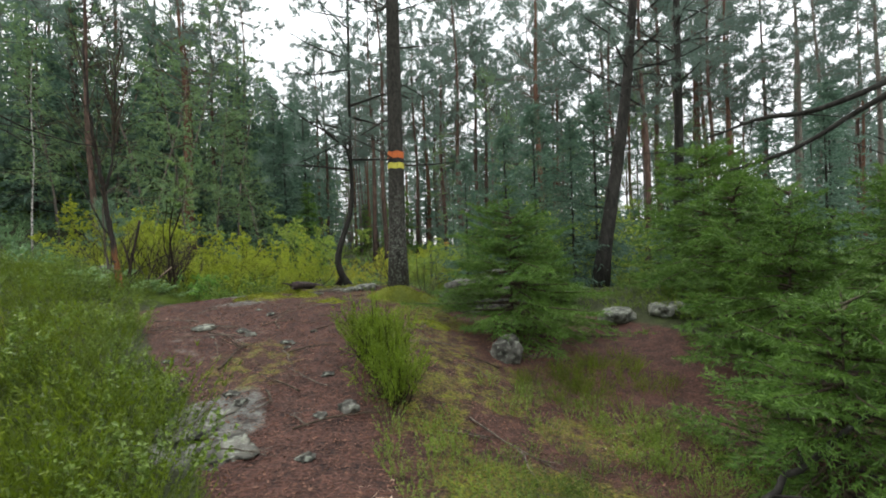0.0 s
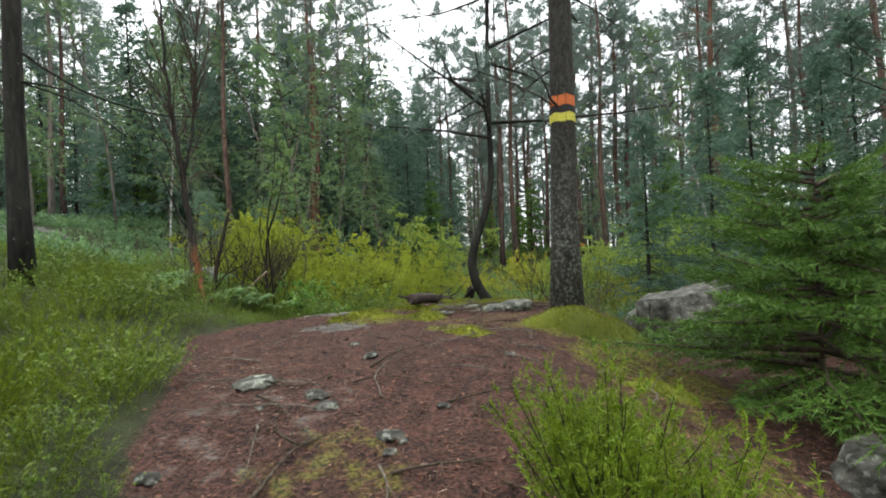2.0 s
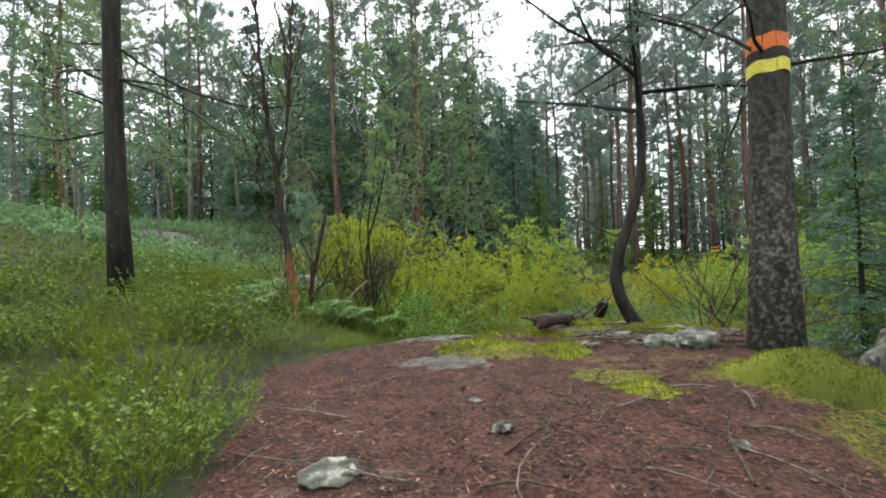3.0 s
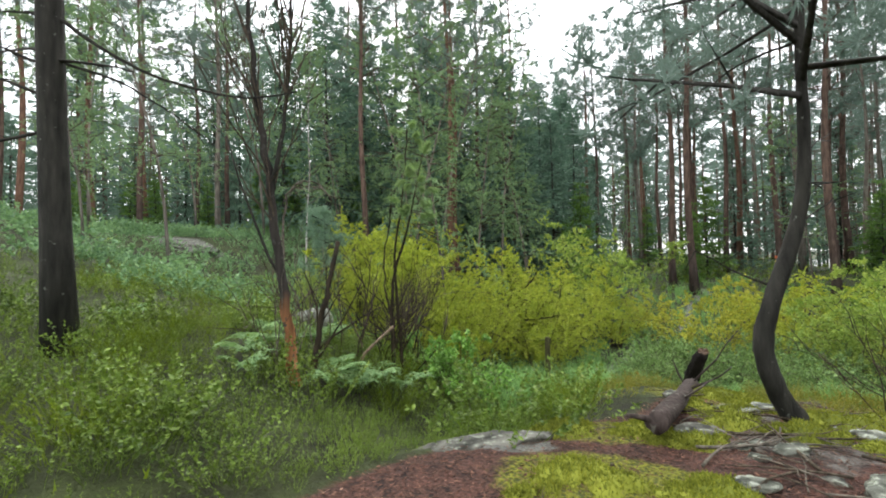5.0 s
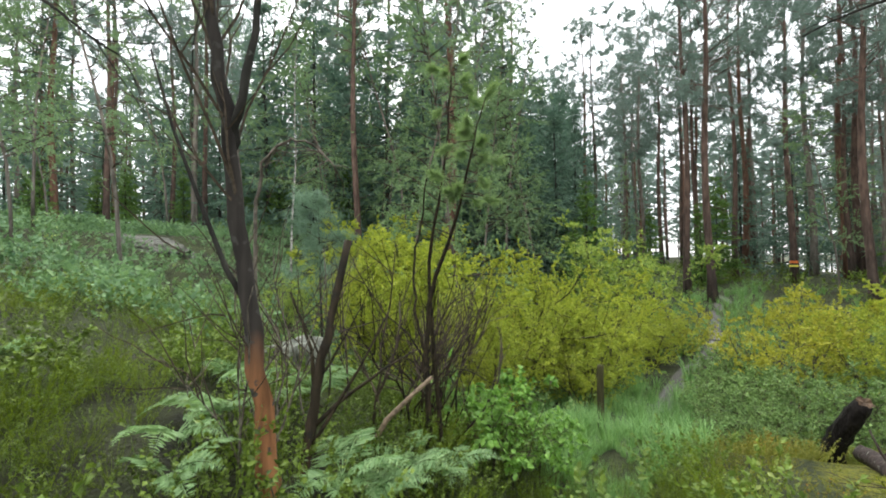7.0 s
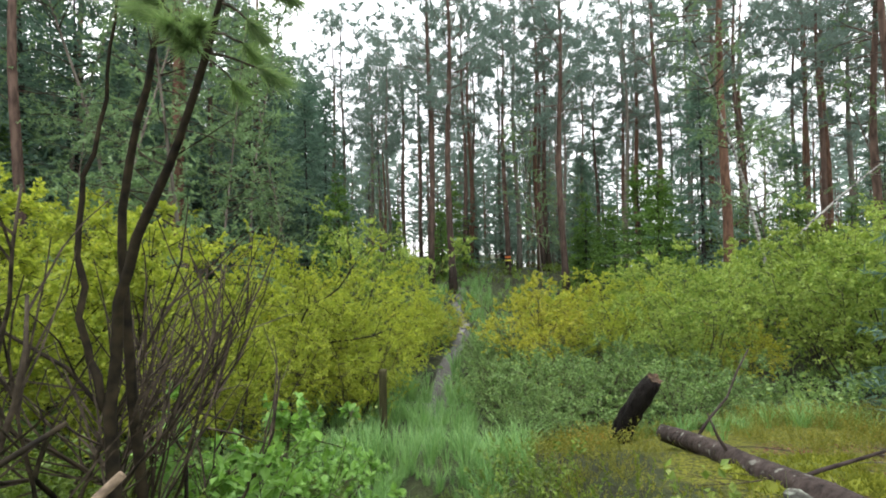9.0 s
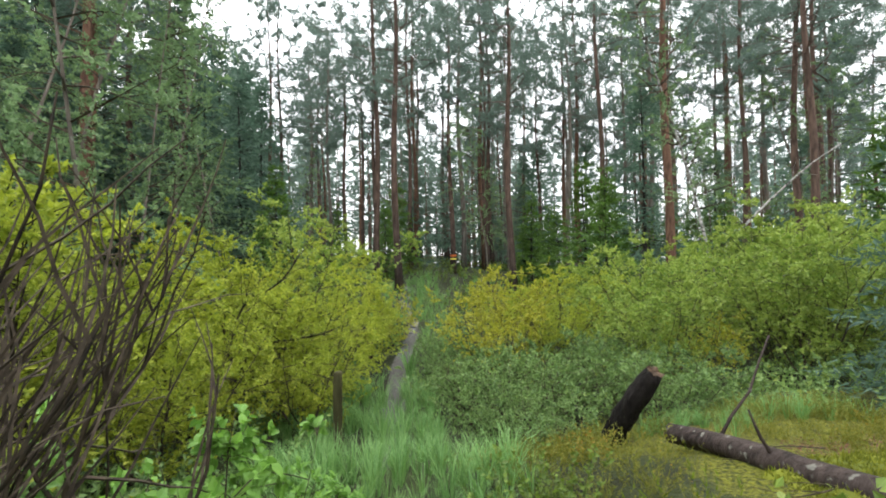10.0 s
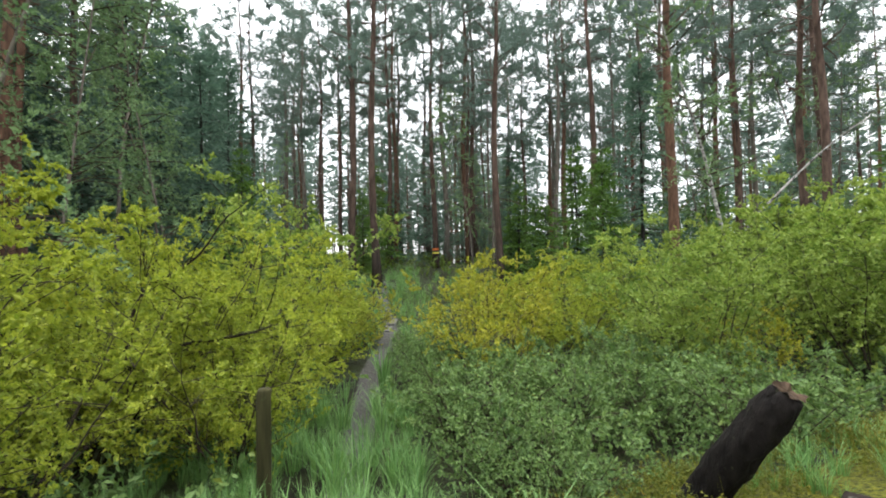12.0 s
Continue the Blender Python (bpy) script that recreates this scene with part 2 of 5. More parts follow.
M_BILBERRY = leaf_material("bilberry_leaves", (0.013, 0.029, 0.005), (0.165, 0.24, 0.032), (0.26, 0.32, 0.075), 0.22, 0.36)
# the dark end is deepened to put shadow among the sprigs into their colour
M_HEATHER = leaf_material("heather_sprigs", (0.016, 0.032, 0.004), (0.16, 0.22, 0.015), (0.17, 0.13, 0.04), 0.35)
M_BRIGHT_HEATHER = leaf_material("fresh_heather_sprigs", (0.04, 0.08, 0.006), (0.21, 0.30, 0.022), None, 0.35)
M_SHRUB = leaf_material("shrub_leaves", (0.03, 0.06, 0.012), (0.17, 0.25, 0.042), (0.25, 0.30, 0.085), 0.3, 0.38)
M_TURNING = leaf_material("turning_bilberry_leaves", (0.05, 0.085, 0.014), (0.22, 0.21, 0.03), (0.36, 0.15, 0.03), 0.3)
M_GRASS = leaf_material("tall_wet_grass", (0.065, 0.165, 0.045), (0.24, 0.41, 0.14), None, 0.35)
M_FERN = leaf_material("fern_fronds", (0.12, 0.22, 0.09), (0.27, 0.40, 0.18), None, 0.4)
M_BROAD = leaf_material("broad_alder_leaves", (0.09, 0.20, 0.04), (0.22, 0.40, 0.08), (0.36, 0.46, 0.06), 0.45, 0.35)
M_LITTER = leaf_material("fallen_needles_and_leaves", (0.015, 0.009, 0.007), (0.22, 0.115, 0.076), (0.55, 0.45, 0.34), 0.05, 0.8)
M_ORANGE_PAINT = plain_material("orange_trail_paint", (0.42, 0.10, 0.03), (0.55, 0.15, 0.04), 40, 0.6)
M_YELLOW_PAINT = plain_material("yellow_trail_paint", (0.45, 0.41, 0.06), (0.58, 0.53, 0.09), 40, 0.6)
M_BLACK_PAINT = plain_material("black_trail_paint", (0.015, 0.014, 0.013), (0.03, 0.027, 0.025), 40, 0.6)
M_BOARD = plain_material("grey_walkway_boards", (0.08, 0.078, 0.07), (0.18, 0.17, 0.155), 18)
M_WATER, _n, _l, _b = node_material("still_lake_water")
_b.inputs["Base Color"].default_value, _b.inputs["Roughness"].default_value = (0.03, 0.04, 0.045, 1), 0.06
_wave = noise_node(_n, _l, 1.5, 4)
_bump = _n.new("ShaderNodeBump")
_bump.inputs["Strength"].default_value, _bump.inputs["Distance"].default_value = 0.15, 0.05
_l.new(_wave.outputs["Fac"], _bump.inputs["Height"])
_l.new(_bump.outputs[0], _b.inputs["Normal"])


# ---- mesh building ----
def unit(v):
    return v / np.maximum(np.linalg.norm(v, axis=-1, keepdims=True), 1e-9)


class Geo:
    """Vertices and faces that become one mesh."""

    def __init__(self):
        self.v, self.q, self.t, self.n = [], [], [], 0

    def add(self, v, quads=None, tris=None):
        v = np.asarray(v, float).reshape(-1, 3)
        if quads is not None and len(quads):
            self.q.append(np.asarray(quads, int).reshape(-1, 4) + self.n)
        if tris is not None and len(tris):
            self.t.append(np.asarray(tris, int).reshape(-1, 3) + self.n)
        self.v.append(v)
        self.n += len(v)

    def arrays(self):
        cat = lambda some, k: np.concatenate(some) if some else np.zeros((0, k), int)  # noqa: E731
        return np.concatenate(self.v) if self.v else np.zeros((0, 3)), cat(self.q, 4), cat(self.t, 3)

    def tube(self, pts, radii, sides=6, cap=True):
        pts, radii = np.asarray(pts, float), np.asarray(radii, float)
        k = len(pts)
        along = unit(np.gradient(pts, axis=0))
        ref = np.where(np.abs(along[:, 2:3]) > 0.9, np.array([[1.0, 0, 0]]), np.array([[0, 0, 1.0]]))
        if np.abs(along[:, 2]).max() > 0.75:
            ref = np.tile([[1.0, 0.13, 0]], (k, 1))
        a = unit(np.cross(along, ref))
        b = np.cross(along, a)
        ang = np.arange(sides) * 2 * np.pi / sides
        ring = np.cos(ang)[None, :, None] * a[:, None] + np.sin(ang)[None, :, None] * b[:, None]
        v = (pts[:, None] + ring * (radii[:, None, None] if radii.ndim == 1 else radii[:, :, None])).reshape(-1, 3)
        i = np.arange(k - 1)[:, None] * sides
        j = np.arange(sides)[None]
        jn = (j + 1) % sides
        quads = np.stack([i + j, i + jn, i + sides + jn, i + sides + j], -1).reshape(-1, 4)
        tris = [(0, s + 1, s) for s in range(1, sides - 1)] + [((k - 1) * sides, (k - 1) * sides + s, (k - 1) * sides + s + 1) for s in range(1, sides - 1)] if cap else None
        self.add(v, quads, tris)

    def leaves(self, p, d, length, width, rng, up=0.35):
        """Pointed oval leaves, a little folded: p where each begins, d the way it points."""
        n = len(p)
        if not n:
            return
        d = unit(d)
        side = unit(np.cross(d, rng.normal(size=(n, 3)) + np.array([0, 0, 1.2])))
        nor = np.cross(side, d)
        L = np.broadcast_to(np.asarray(length, float), (n,))[:, None]
        W = np.broadcast_to(np.asarray(width, float), (n,))[:, None]
        v = np.stack([p, p + d * L * 0.5 + side * W + nor * W * up, p + d * L, p + d * L * 0.5 - side * W + nor * W * up], 1)
        self.add(v, np.arange(4 * n).reshape(-1, 4))

    def broad_leaves(self, p, d, length, width, rng):
        """Broad leaves with a lowered midrib, a rounded outline and a drooping tip."""
        n = len(p)
        d = unit(d)
        side = unit(np.cross(d, rng.normal(0, 0.4, (n, 3)) + np.array([0, 0, 1.0])))
        nor = np.cross(side, d)
        L = np.broadcast_to(np.asarray(length, float), (n,))[:, None]
        W = np.broadcast_to(np.asarray(width, float), (n,))[:, None]
        mid = [p, p + d * L * 0.3 - nor * W * 0.05, p + d * L * 0.68 - nor * W * 0.15, p + d * L - nor * W * 0.5]
        lo = [p + d * L * 0.28 + s * side * W + nor * W * 0.28 for s in (1, -1)]
        hi = [p + d * L * 0.64 + s * side * W * 0.86 + nor * W * 0.12 for s in (1, -1)]
        v = np.stack(mid + lo + hi, 1)
        o = (np.arange(n) * 8)[:, None]
        quads = np.concatenate([o + np.array([[1, 4, 6, 2]]), o + np.array([[1, 2, 7, 5]])])
        tris = np.concatenate([o + np.array([k]) for k in ((0, 4, 1), (0, 1, 5), (2, 6, 3), (2, 3, 7))])
        self.add(v, quads, tris)

    def needles(self, p, d, length, width, rng):
        n = len(p)
        if not n:
            return
        d = unit(d)
        side = unit(np.cross(d, rng.normal(size=(n, 3))))
        L = np.broadcast_to(np.asarray(length, float), (n,))[:, None]
        W = np.broadcast_to(np.asarray(width, float), (n,))[:, None]
        self.add(np.stack([p - side * W, p + side * W, p + d * L], 1), None, np.arange(3 * n).reshape(-1, 3))

    def copies(self, other, place, turn, size):
        """Copies of another Geo, turned about the upright and scaled, in one go."""
        v, q, t = other.arrays()
        n, k = len(place), len(v)
        if not n:
            return
        c, s = np.cos(turn)[:, None], np.sin(turn)[:, None]
        w = np.stack([v[None, :, 0] * c - v[None, :, 1] * s, v[None, :, 0] * s + v[None, :, 1] * c, np.broadcast_to(v[None, :, 2], (n, k))], -1)
        w = w * np.asarray(size).reshape(n, -1, 1 if np.ndim(size) == 1 else 3) + np.asarray(place)[:, None]
        off = (np.arange(n) * k)[:, None, None]
        self.add(w, (q[None] + off).reshape(-1, 4), (t[None] + off).reshape(-1, 3))

    def mesh(self, name, material, smooth=False):
        v, q, t = self.arrays()
        me = bpy.data.meshes.new(name)
        me.vertices.add(len(v))
        me.vertices.foreach_set("co", v.astype(np.float32).ravel())
        me.loops.add(4 * len(q) + 3 * len(t))
        me.loops.foreach_set("vertex_index", np.concatenate([q.ravel(), t.ravel()]).astype(np.int32))
        me.polygons.add(len(q) + len(t))
        me.polygons.foreach_set("loop_start", np.concatenate([np.arange(len(q)) * 4, 4 * len(q) + np.arange(len(t)) * 3]).astype(np.int32))
        me.polygons.foreach_set("use_smooth", np.full(len(q) + len(t), smooth))
        me.update(calc_edges=True)
        me.validate()
        me.materials.append(material)
        return me


def part(name, geo, material, parent, label="", smooth=False):
    ob = new(name, geo.mesh(name, material, smooth))
    ob.parent = parent
    if label:
        tagged(ob, label)
    return ob


def thing(name, at, label, category, group=""):
    ob = new(name)
    ob.empty_display_size = 0.2
    ob.matrix_basis = at if isinstance(at, Matrix) else pose(*at)
    return tagged(ob, label, category, group)


def single(name, geo, material, label, category, kind="", group="", at=None, smooth=False):
    ob = new(name, geo.mesh(name, material, smooth))
    if at is not None:
        ob.matrix_basis = at
    return tagged(ob, label, category, group, kind)


# ---- the lie of the land ----
PROFILE = np.array([(-300, 0.3), (-6, 0.0), (0, 0.1), (4.8, 0.2), (7, 0.58), (9, 0.7), (10.5, 0.7), (11.8, 0.58), (13.0, 0.32), (14.6, -0.35), (16.5, -0.47), (24, -0.47), (30, 0.15), (38, 0.7), (60, 1.3), (300, 4)])


def smooth(a, b, x):
    u = np.clip((x - a) / (b - a), 0, 1)
    return u * u * (3 - 2 * u)


def land(x, y):
    x, y = np.asarray(x, float), np.asarray(y, float)
    z = sum(np.interp(y + o, PROFILE[:, 0], PROFILE[:, 1]) for o in (-0.5, -0.2, 0.2, 0.5)) / 4
    s = smooth(11, 16, y)
    start, rise = -1.7 - 4.3 * s, 0.2 + 0.17 * s
    z = z + np.minimum(rise * np.maximum(0, start - x), 3.6 + 0.02 * np.maximum(0, -x - 15))
    z = z - (1 - 0.75 * smooth(8, 9.6, y) * (1 - smooth(2.2, 3.0, x))) * smooth(1.1, 3.6, x) * (0.56 - 0.26 * smooth(4.5, 6.5, x)) * (1 - smooth(12, 14, y))
    z = z - 0.55 * smooth(9.2, 11.2, y) * (1 - smooth(12.6, 14.6, y)) * np.exp(-(((x + 1.6) / 0.8) ** 2))
    z = z - np.minimum(5.0, 0.13 * np.maximum(0, x - 10)) * smooth(15, 40, y)
    return z + 0.035 * np.sin(2.1 * x + 0.7) * np.sin(1.7 * y + 0.3) + 0.018 * np.sin(5.3 * x + 1.1 * y) * np.sin(4.1 * y - 2 * x)


LEFT_EDGE = np.array([(-3, 0.9), (0, 0.85), (3, 0.7), (3.8, 0.5), (5.4, -0.14), (6.25, -0.8), (7.5, -1.4), (8.4, -1.95), (9.4, -1.5), (10.2, -0.9), (10.9, -0.1), (12, 0.4), (12.8, 1.2)])
BOG_PATH = np.array([(-1.3, 13.3), (-1.0, 14.9), (-0.38, 17.2), (0.1, 19.0), (1.5, 23.0), (2.2, 27), (3.4, 31)])


def litter_mask(x, y):
    left = smooth(-0.12, 0.25, x - np.interp(y, LEFT_EDGE[:, 0], LEFT_EDGE[:, 1]))
    right = 1 - smooth(-0.3, 0.4, x - np.interp(y, [-3, 2.5, 4.2, 5.5, 8.5, 10, 12.5], [2.6, 4.5, 5.6, 6.0, 5.2, 4.7, 3.0]))
    return left * right * smooth(-8, -3, y) * (1 - smooth(12.0, 12.9, y))


def near_line(x, y, line):
    best = np.full(np.shape(x), 1e9)
    for (ax, ay), (bx, by) in zip(line[:-1], line[1:]):
        u = np.clip(((x - ax) * (bx - ax) + (y - ay) * (by - ay)) / ((bx - ax) ** 2 + (by - ay) ** 2), 0, 1)
        best = np.minimum(best, np.hypot(x - ax - u * (bx - ax), y - ay - u * (by - ay)))
    return best


def blob(x, y, cx, cy, rx, ry):
    return 1 - smooth(0.55, 1.25, np.hypot((x - cx) / rx, (y - cy) / ry))


def build_ground():
    grow = np.cumsum(0.16 * 1.16 ** np.arange(52))
    fx, fy = np.arange(-7, 6.01, 0.11), np.arange(-1, 19.01, 0.11)
    xs, ys = np.concatenate([-7 - grow[::-1], fx, 6 + grow]), np.concatenate([-1 - grow[::-1], fy, 19 + grow])
    X, Y = np.meshgrid(xs, ys)
    Z = land(X, Y)
    rng = np.random.default_rng(3)
    fine = (np.abs(X) < 8) & (Y > -2) & (Y < 20)
    Z = Z + np.where(fine, rng.normal(0, 0.006, X.shape), 0)
    g = Geo()
    nx, ny = len(xs), len(ys)
    i, j = np.arange(ny - 1)[:, None] * nx, np.arange(nx - 1)[None]
    g.add(np.stack([X, Y, Z], -1), np.stack([i + j, i + j + 1, i + nx + j + 1, i + nx + j], -1))
    ob = single("ground", g, M_GROUND, "forest floor of needle litter, moss and bare rock", "ground", "structure", smooth=True)
    x, y = X.ravel(), Y.ravel()
    moss = np.maximum.reduce([blob(x, y, -0.15, 9.45, 0.75, 0.5), blob(x, y, -0.3, 10.35, 0.75, 0.28) * 0.9, blob(x, y, 0.7, 8.6, 0.3, 0.2), blob(x, y, 1.95, 9.0, 0.6, 0.4), 0.4 * blob(x, y, 1.2, 9.0, 1.0, 0.6), 0.42 * blob(x, y, 0.3, 6.0, 0.6, 0.9), 0.45 * blob(x, y, 2.2, 6.8, 0.8, 1.6), 0.5 * blob(x, y, 1.9, 5.6, 0.5, 1.8), 0.62 * blob(x, y, 2.5, 3.9, 1.0, 0.7), 0.5 * blob(x, y, 2.6, 5.6, 0.5, 0.5), 0.52 * blob(x, y, 3.3, 5.0, 0.7, 0.5), 0.45 * blob(x, y, 2.9, 6.3, 0.5, 0.4), 0.7 * blob(x, y, 1.0, 12.0, 1.2, 0.9), 0.6 * blob(x, y, 2.4, 8.2, 0.9, 0.7), blob(x, y, 2.0, 12.0, 1.5, 1.2) * 0.65, 0.75 * blob(x, y, 1.4, 13.0, 1.4, 0.9)])
    rock = np.maximum.reduce([blob(x, y, 0.3, 4.8, 0.42, 0.8) * 0.62, 0.35 * blob(x, y, -0.2, 6.6, 0.8, 0.9), 0.9 * blob(x, y, -1.0, 9.9, 0.55, 0.22), 0.5 * blob(x, y, 1.0, 10.6, 0.9, 0.7), 0.7 * blob(x, y, -0.6, 8.9, 0.5, 0.25), blob(x, y, -15, 18.9, 1.6, 1.0)])
    mud = 1 - smooth(0.07, 0.24, near_line(x, y, BOG_PATH))
    mud = mud * smooth(14.0, 15.0, y)
    for name, val in (("litter", litter_mask(x, y)), ("moss", moss), ("rock", rock), ("mud", mud)):
        at = ob.data.attributes.new(name, "FLOAT", "POINT")
        at.data.foreach_set("value", val.astype(np.float32))


# ---- trees ----
def bend(start, d, length, n, rng, wobble=0.08, lift=0.0):
    """A wavering line from start, n points."""
    pts, d = [np.array(start, float)], unit(np.array(d, float))
    for _ in range(n - 1):
        d = unit(d + rng.normal(0, wobble, 3) + np.array([0, 0, lift]))
        pts.append(pts[-1] + d * length / (n - 1))
    return np.array(pts)


def on_line(pts, u):
    u = np.clip(np.asarray(u, float), 0, 1) * (len(pts) - 1)
    i = np.minimum(u.astype(int), len(pts) - 2)
    f = (u - i)[:, None]
    return pts[i] * (1 - f) + pts[i + 1] * f


def make_pine(name, seed, H, r, crown=0.4, bark=None, spread=2.6, limbs=34, at=(0, 0, -200), label="", trunk_line=None, stubs=14, clump=0.30, lean=(0, 0), dense=12, group="forest pines", thin=0.085, needle_mat=None):
    """A pine: bare stem with dead stubs below, clumped needles on limbs above."""
    rng = np.random.default_rng(seed)
    top = thing(name, at, label, "pine tree", group)
    tg, lg, ng = Geo(), Geo(), Geo()
    n = 16
    zs = np.linspace(0, 1, n) ** 1.0 * H
    line = trunk_line if trunk_line is not None else np.stack([lean[0] * zs + 0.10 * np.sin(zs * 0.5 + seed), lean[1] * zs + 0.08 * np.sin(zs * 0.43 + 2 * seed), zs], -1)
    line[0] = line[0] - (0, 0, 0.25)
    n = len(line)
    f = np.linspace(0, 1, n)
    rad = r * (1 - 0.85 * f) * (1 + 0.35 * np.exp(-f * 40))
    tg.tube(line, rad[:, None] * (1 + rng.normal(0, 0.04, (n, 10))), 10)
    lg = tg
    for _ in range(stubs):
        u = rng.uniform(0.14, crown + 0.1)
        a = rng.uniform(0, 2 * np.pi)
        L = rng.uniform(0.4, 1.6) * (0.5 + r * 3) * min(1, H / 9)
        p = bend(on_line(line, [u])[0], (np.cos(a), np.sin(a), rng.uniform(-0.25, 0.3)), L, 5, rng, 0.18)
        lg.tube(p, np.linspace(0.02, 0.005, 5) * min(1, H / 9) * (0.55 if r < 0.1 else 1), 3, False)
        b = on_line(p, rng.uniform(0.3, 0.95, 4))
        lg.needles(b, rng.normal(size=(4, 3)), L * 0.4, 0.006, rng)
    for i in range(limbs):
        u = crown + (1 - crown) * (i + rng.uniform(0, 1)) / limbs
        a = rng.uniform(0, 2 * np.pi)
        w = (u - crown) / (1 - crown)
        L = spread * (0.35 + 0.9 * np.sqrt(max(w, 0.02)) * (1 - w) * 1.6 + 0.15 * rng.normal()) + 0.03 * min(H, 10)
        p = bend(on_line(line, [u])[0], (np.cos(a), np.sin(a), rng.uniform(-0.1, 0.5)), max(L, 0.12), 5, rng, 0.12, 0.05)
        lg.tube(p[::2], np.linspace(0.035 * (1 - 0.6 * w), 0.008, 3) * min(1, H / 8), 3, False)
        ends = [on_line(p, rng.uniform(0.55, 1.0, 3))]
        for _ in range(4):
            q = bend(on_line(p, [rng.uniform(0.3, 0.95)])[0], unit(p[-1] - p[0]) + rng.normal(0, 0.6, 3), L * 0.35, 3, rng, 0.15, 0.05)
            lg.needles(q[:1], q[-1:] - q[:1], L * 0.35, 0.008, rng)
            ends.append(on_line(q, rng.uniform(0.4, 1, 2)))
        e = np.concatenate(ends)
        e = np.repeat(e + rng.normal(0, 0.05, e.shape), dense, 0)
        d = rng.normal(size=e.shape) + np.array([0, 0, 0.25])
        ng.needles(e + 0.25 * clump * unit(d) * rng.uniform(0, 1, (len(e), 1)), d, clump * rng.uniform(0.6, 1.2, len(e)), clump * thin, rng)
    part("trunk", tg, bark or M_PINE_BARK, top, smooth=True)
    part("crown", ng, needle_mat or M_PINE, top)
    return top


def make_spruce(name, seed, H, r, at, label, spread=None, layers=26, per=7, twigs=10, needle=0.14, material=None, clear=0.02, group="forest spruces", bark=None, fill=0.2, hang=0.12, taper=0.85, slim=0.11):
    """A spruce: whorls of drooping branches, shorter towards the tip, with side twigs set with needles."""
    rng = np.random.default_rng(seed)
    top = thing(name, at, label, "spruce tree", group)
    tg, lg, ng = Geo(), Geo(), Geo()
    line = np.stack([0.03 * H * np.sin(np.linspace(0, 3, 9) + seed) * 0.3, np.zeros(9), np.linspace(-0.15, H, 9)], -1)
    tg.tube(line, r * np.linspace(1, 0.05, 9), 8)
    lg = tg
    spread = spread or 0.22 * H
    P, Dd, Ln = [], [], []
    for k in range(layers):
        uk = clear + (0.97 - clear) * (k / layers) ** 0.9
        R = spread * (1 - uk) ** taper + 0.04 * H * (1 - uk) + 0.02
        for j in range(per):
            a = 2 * np.pi * (j + rng.uniform(0, 0.8)) / per + k
            L = R * rng.uniform(0.5, 1.2)
            u = float(np.clip(uk + rng.uniform(-0.9, 0.9) / layers, 0.01, 0.98))
            p = bend(on_line(line, [u])[0], (np.cos(a), np.sin(a), 0.3 - 0.7 * (1 - u) + rng.normal(0, 0.12)), L, 5, rng, 0.09, 0.03)
            lg.needles(p[:1], p[2:3] - p[:1], L * 0.9, 0.012 + 0.01 * R, rng) if needle > 0.12 else lg.tube(p[::2], np.linspace(0.012 + 0.01 * R, 0.003, 3), 3, False)
            m = max(3, int(twigs * (0.4 + 0.6 * L / spread)))
            us = np.linspace(0.18, 1.0, m)
            base = on_line(p, us)
            out = unit(p[-1] - p[0])
            side = np.cross(out, (0, 0, 1.0))
            for s in (-1, 1):
                d = out * 0.75 + s * side * 0.8 + rng.normal(0, 0.12, (m, 3)) + np.array([0, 0, -hang])
                tl = L * 0.42 * (1.05 - us) + 0.05 * L + needle * 0.5
                P.append(base), Dd.append(unit(d)), Ln.append(tl)
            P.append(base), Dd.append(unit(np.tile(out, (m, 1)) + rng.normal(0, 0.1, (m, 3)))), Ln.append(np.full(m, L / m * 1.3))
    P, Dd, Ln = np.concatenate(P), np.concatenate(Dd), np.concatenate(Ln)
    steps = np.maximum(2, (Ln / (needle * fill)).astype(int))
    idx = np.repeat(np.arange(len(P)), steps)
    w = rng.uniform(0, 1, len(idx))
    pos = P[idx] + Dd[idx] * (Ln[idx] * w)[:, None]
    nd = Dd[idx] * 0.9 + rng.normal(0, 0.55, (len(idx), 3))
    ng.needles(pos, nd, needle * rng.uniform(0.7, 1.2, len(idx)), needle * slim, rng)
    part("trunk", tg, bark or M_DARK_BARK, top, smooth=True)
    part("crown", ng, material or M_SPRUCE, top)
    return top


